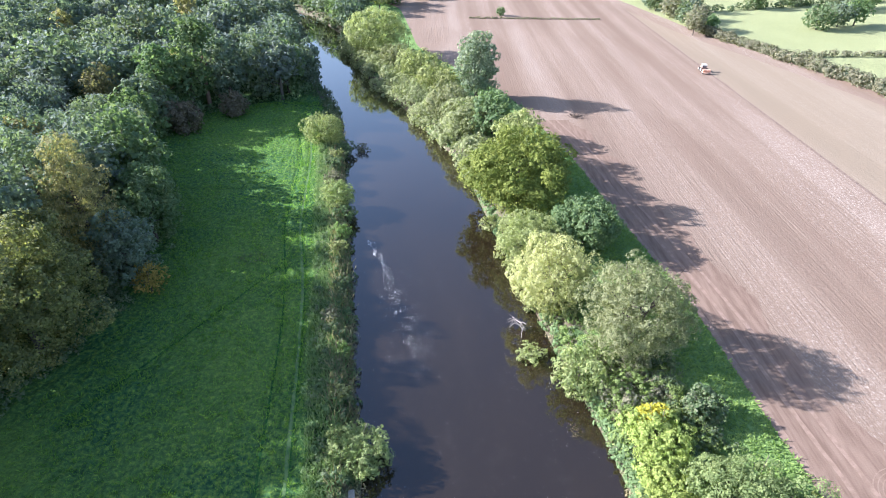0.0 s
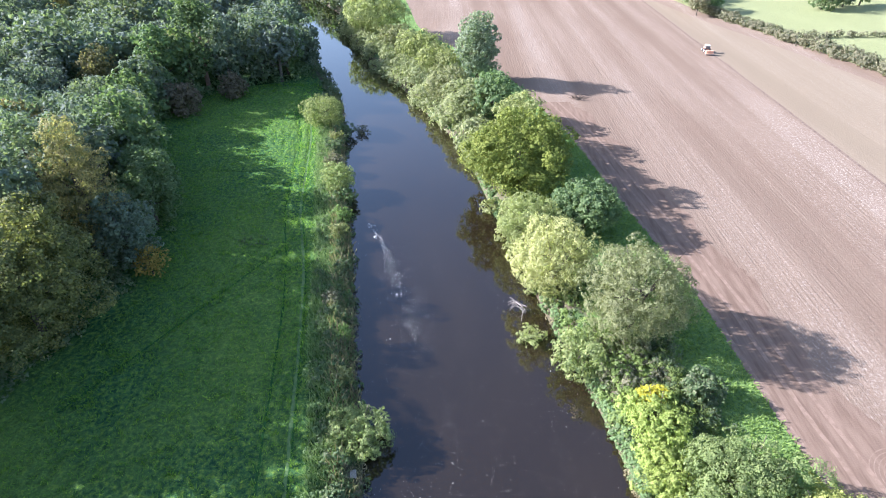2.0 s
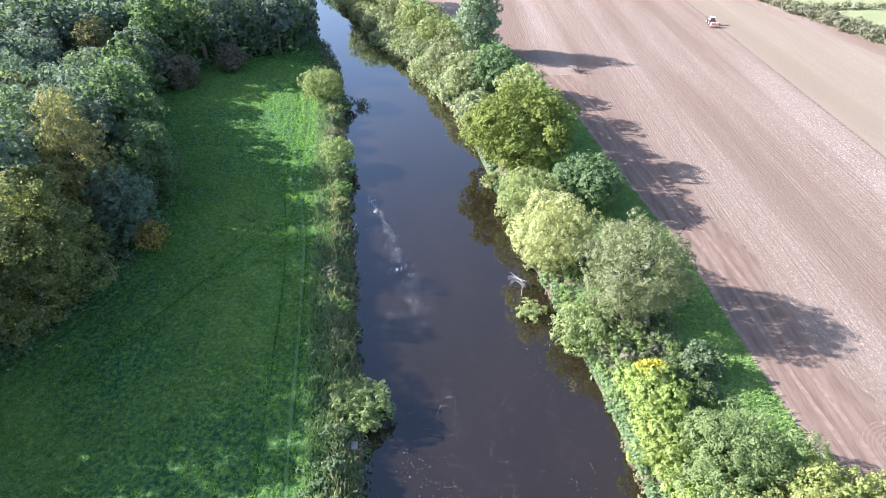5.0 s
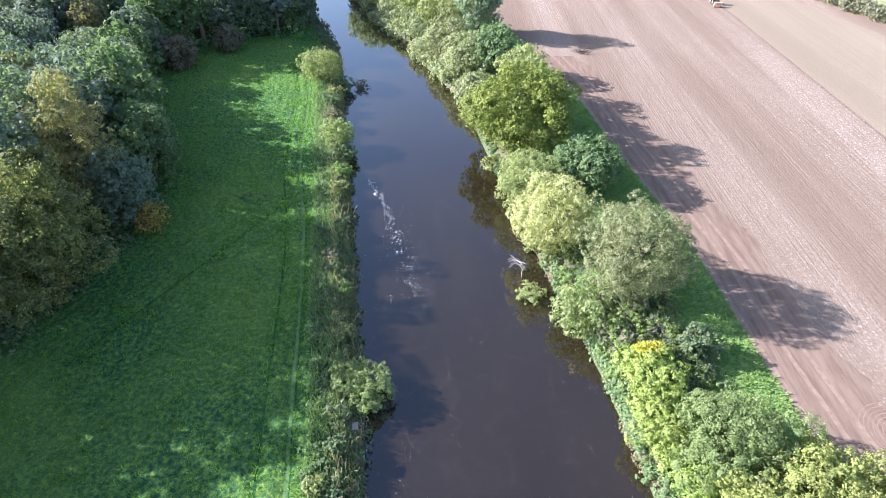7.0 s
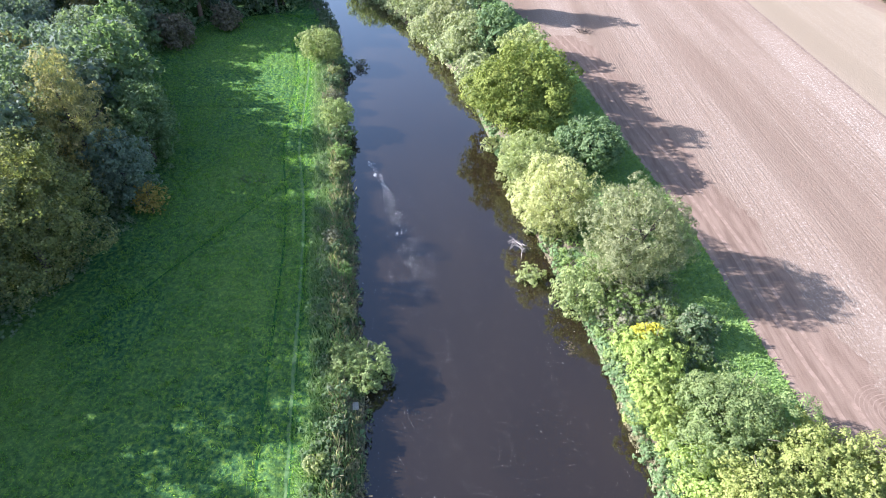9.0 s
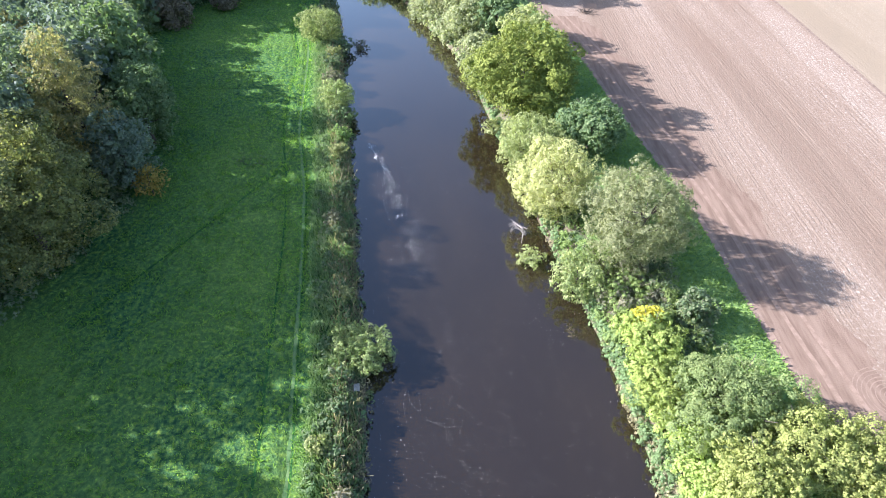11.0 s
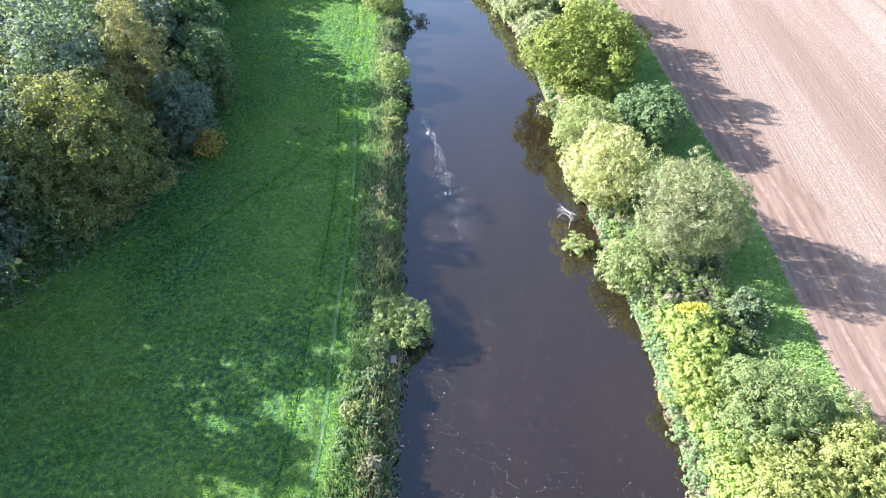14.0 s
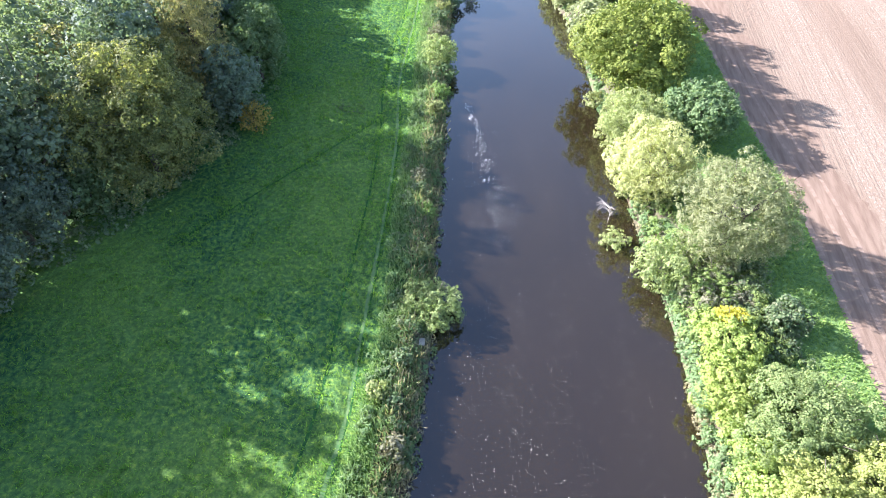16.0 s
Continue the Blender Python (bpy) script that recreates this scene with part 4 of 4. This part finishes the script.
# ---- hedges, far trees ----
def hedge(name, curve, width, height, mat, seed, count, size, label):
    """A hedge as a row of grown-together bushes; curve(k) gives its line."""
    rng = np.random.default_rng(seed)
    lobes = []
    for i in range(count):
        x, y = curve((i + rng.random()) / count)
        r = height * rng.uniform(0.32, 0.55)
        lobes.append((x + rng.normal(0, width * 0.25), y + rng.normal(0, width * 0.25), ground_z(x, y) + r * rng.uniform(0.5, 1.3), r))
    v = np.concatenate([leaves(rng, np.array(lobes[k:k + 12]), size, 0.8, ground=0.1)[0] for k in range(0, count, 12)])
    root = new(name)
    mesh_object("foliage", v, np.arange(len(v)).reshape(-1, 4), mat, root)
    return tagged(root, label, "hedge")


hedge("hedge", lambda k: (on(HEDGE_LINE, 92 + 130 * k), 92 + 130 * k), 2.6, 3.8, HEDGE, 71, 150, 0.32, "brown and green hawthorn hedge along the field")
hedge("hedge", lambda k: (112 + 90 * k, 184 + 4 * k), 2.0, 2.2, HEDGE, 72, 80, 0.4, "low brown hedge between two pastures")
hedge("hedge", lambda k: (100 + 150 * k, 252 + 40 * k), 3, 3.0, NETTLE, 73, 90, 0.5, "grey-green hedge across the far pasture")
hedge("hedge", lambda k: (10 + 52 * k, 242 - 3 * k), 0.8, 0.8, HEDGE, 74, 90, 0.3, "low dark bank across the tilled field")
tree("thorn_bush", (23.3, 247), 3.4, 1.9, DARKLEAF, 75, "lone dark thorn bush in the tilled field", "bush", size=0.4, low=0.0, count=14)
tree("hedge_oak", (88.5, 213), 7.8, 3.6, HEDGE, 76, "bare-stemmed oak standing in the hedge", size=0.42, low=0.3, count=24)
tree("hedge_oak", (95.5, 219), 6.5, 3.8, DARKLEAF, 77, "dark green oak standing in the hedge", size=0.42, low=0.1, count=24)
far_rng = np.random.default_rng(17)
for i in range(16):
    k = i / 15
    x, y = 78 + 26 * far_rng.random() + 6 * k, 296 - 66 * k + far_rng.normal(0, 5)
    if x < on(HEDGE_LINE, y) + 1:
        x = on(HEDGE_LINE, y) + 2
    tree("copse_tree", (x, y), far_rng.uniform(6, 10), far_rng.uniform(3.2, 4.6), (WOOD_A, NETTLE, WOOD_B, HEDGE)[i % 4], 300 + i,
         "dark rounded tree of a copse behind the hedge", group="trees of the copse", size=0.55, cover=0.7, low=0.05, count=20)
for i, (x, y, h, r) in enumerate(((137, 222, 8.5, 5.0), (147, 226, 9.0, 5.0), (155, 229, 11, 4.6), (133, 262, 9, 5), (165, 258, 9, 5), (180, 262, 10, 6), (150, 270, 9, 6))):
    tree("field_tree", (x, y), h, r, (NETTLE, WOOD_B, DARKLEAF)[i % 3], 330 + i, "rounded green tree in the far pasture", group="trees of the pasture",
         size=0.55, cover=0.7, low=0.05, count=20)
for i, (x, y, h, r) in enumerate(((-33, 250, 12, 6), (-27, 262, 13, 6), (-22, 272, 10, 5.5), (-36, 275, 14, 7), (-10, 285, 7, 5), (-2, 292, 6, 4), (-45, 290, 15, 7), (-28, 300, 13, 7))):
    tree("bank_tree", (x, y), h, r, (WOOD_A, WILLOW, DARKLEAF)[i % 3], 350 + i, "green tree on the far river bend", group="trees of the river bend",
         size=0.68, cover=0.7, low=0.03, count=22)


for i in range(14):
    y = 228 + 8 * i
    tree("bank_tree", (on(RIGHT_BANK, y) + 4.5, y), 9 + 4 * far_rng.random(), 5.5, (WOOD_A, DARKLEAF, WOOD_B)[i % 3], 370 + i,
         "green tree on the far river bend", group="trees of the river bend", size=0.68, cover=0.7, low=0.03, count=22)


# ---- tractor with its drill ----
PAINT = plain("tractor_paint", (0.72, 0.42, 0.28), 0.4, spread=0.1)
PALE = plain("pale_paint", (0.8, 0.77, 0.72), 0.4, spread=0.06)
RUBBER = plain("tyre_rubber", (0.03, 0.03, 0.03), 0.85)
STEEL = plain("dull_steel", (0.4, 0.39, 0.38), 0.45, 0.7)
GLASS, gt, gp, go = material("cab_glass")
gp.inputs["Base Color"].default_value = (0.16, 0.17, 0.175, 1)
gp.inputs["Roughness"].default_value = 0.05


def wheel(parent, x, y, r, w):
    hub = bmesh.new()
    turn = Matrix.Translation((x, y, r)) @ Matrix.Rotation(radians(90), 4, "X")
    bmesh.ops.create_cone(hub, cap_ends=True, segments=20, radius1=r * 0.55, radius2=r * 0.55, depth=w * 0.8, matrix=turn)
    rim = part("wheel", hub, PALE, parent)
    bm = bmesh.new()
    ring = [bm.verts.new(turn @ Vector((q * math.cos(a), q * math.sin(a), z))) for a in (2 * math.pi * i / 24 for i in range(24))
            for q, z in ((r * 0.55, -w / 2), (r * 0.93, -w / 2), (r, -w * 0.35), (r, w * 0.35), (r * 0.93, w / 2), (r * 0.55, w / 2))]
    for i in range(24):
        for k in range(6):
            bm.faces.new([ring[(i * 6 + k)], ring[(i * 6 + (k + 1) % 6)], ring[((i + 1) % 24) * 6 + (k + 1) % 6], ring[((i + 1) % 24) * 6 + k]])
    part("tyre", bm, RUBBER, rim)


def tractor(at, turn):
    root = new("tractor")
    root.matrix_world = pose(at[0], at[1], ground_z(*at) + 0.02, 0, 0, turn) @ Matrix.Scale(0.72, 4)
    part("body", box(box(bmesh.new(), 0.3, 2.6, -0.45, 0.45, 0.9, 1.75, 0.1), -1.0, 0.4, -0.5, 0.5, 0.7, 1.5, 0.06), PAINT, root)
    part("cab", box(bmesh.new(), -1.15, 0.45, -0.8, 0.8, 1.5, 2.65, 0.08), GLASS, root, "dark glazed cab")
    part("cab_roof", box(bmesh.new(), -1.3, 0.6, -0.9, 0.9, 2.66, 2.9, 0.08), PALE, root, "white cab roof")
    for y in (-0.95, 0.95):
        wheel(root, -0.7, y, 0.92, 0.55)
        wheel(root, 2.0, y, 0.65, 0.42)
        part("mudguard", box(bmesh.new(), -1.4, 0.1, y - 0.28, y + 0.28, 1.86, 1.94, 0.03), PAINT, root)
    return tagged(root, "red tractor with a white cab roof working the field", "tractor")


def drill(at, turn):
    root = new("seed_drill")
    root.matrix_world = pose(at[0], at[1], ground_z(*at) + 0.02, 0, 0, turn) @ Matrix.Scale(0.72, 4)
    part("hopper", box(bmesh.new(), -0.6, 0.6, -1.5, 1.5, 1.1, 1.75, 0.12), PAINT, root, "orange seed hopper")
    part("frame", box(box(bmesh.new(), -0.9, 0.9, -1.6, 1.6, 0.75, 0.9, 0.02), 0.85, 2.0, -0.08, 0.08, 0.75, 0.9, 0.02), PAINT, root)
    for i in range(9):
        part("tine", box(bmesh.new(), -0.75, -0.66, -1.5 + i * 0.375, -1.42 + i * 0.375, -0.05, 0.74), STEEL, root)
    for y in (-1.3, 1.3):
        wheel(root, 0.2, y, 0.42, 0.3)
    return tagged(root, "orange seed drill drawn behind the tractor", "farm machine")


tractor((75.3, 168.5), 85)
drill((75.05, 165.6), 85)
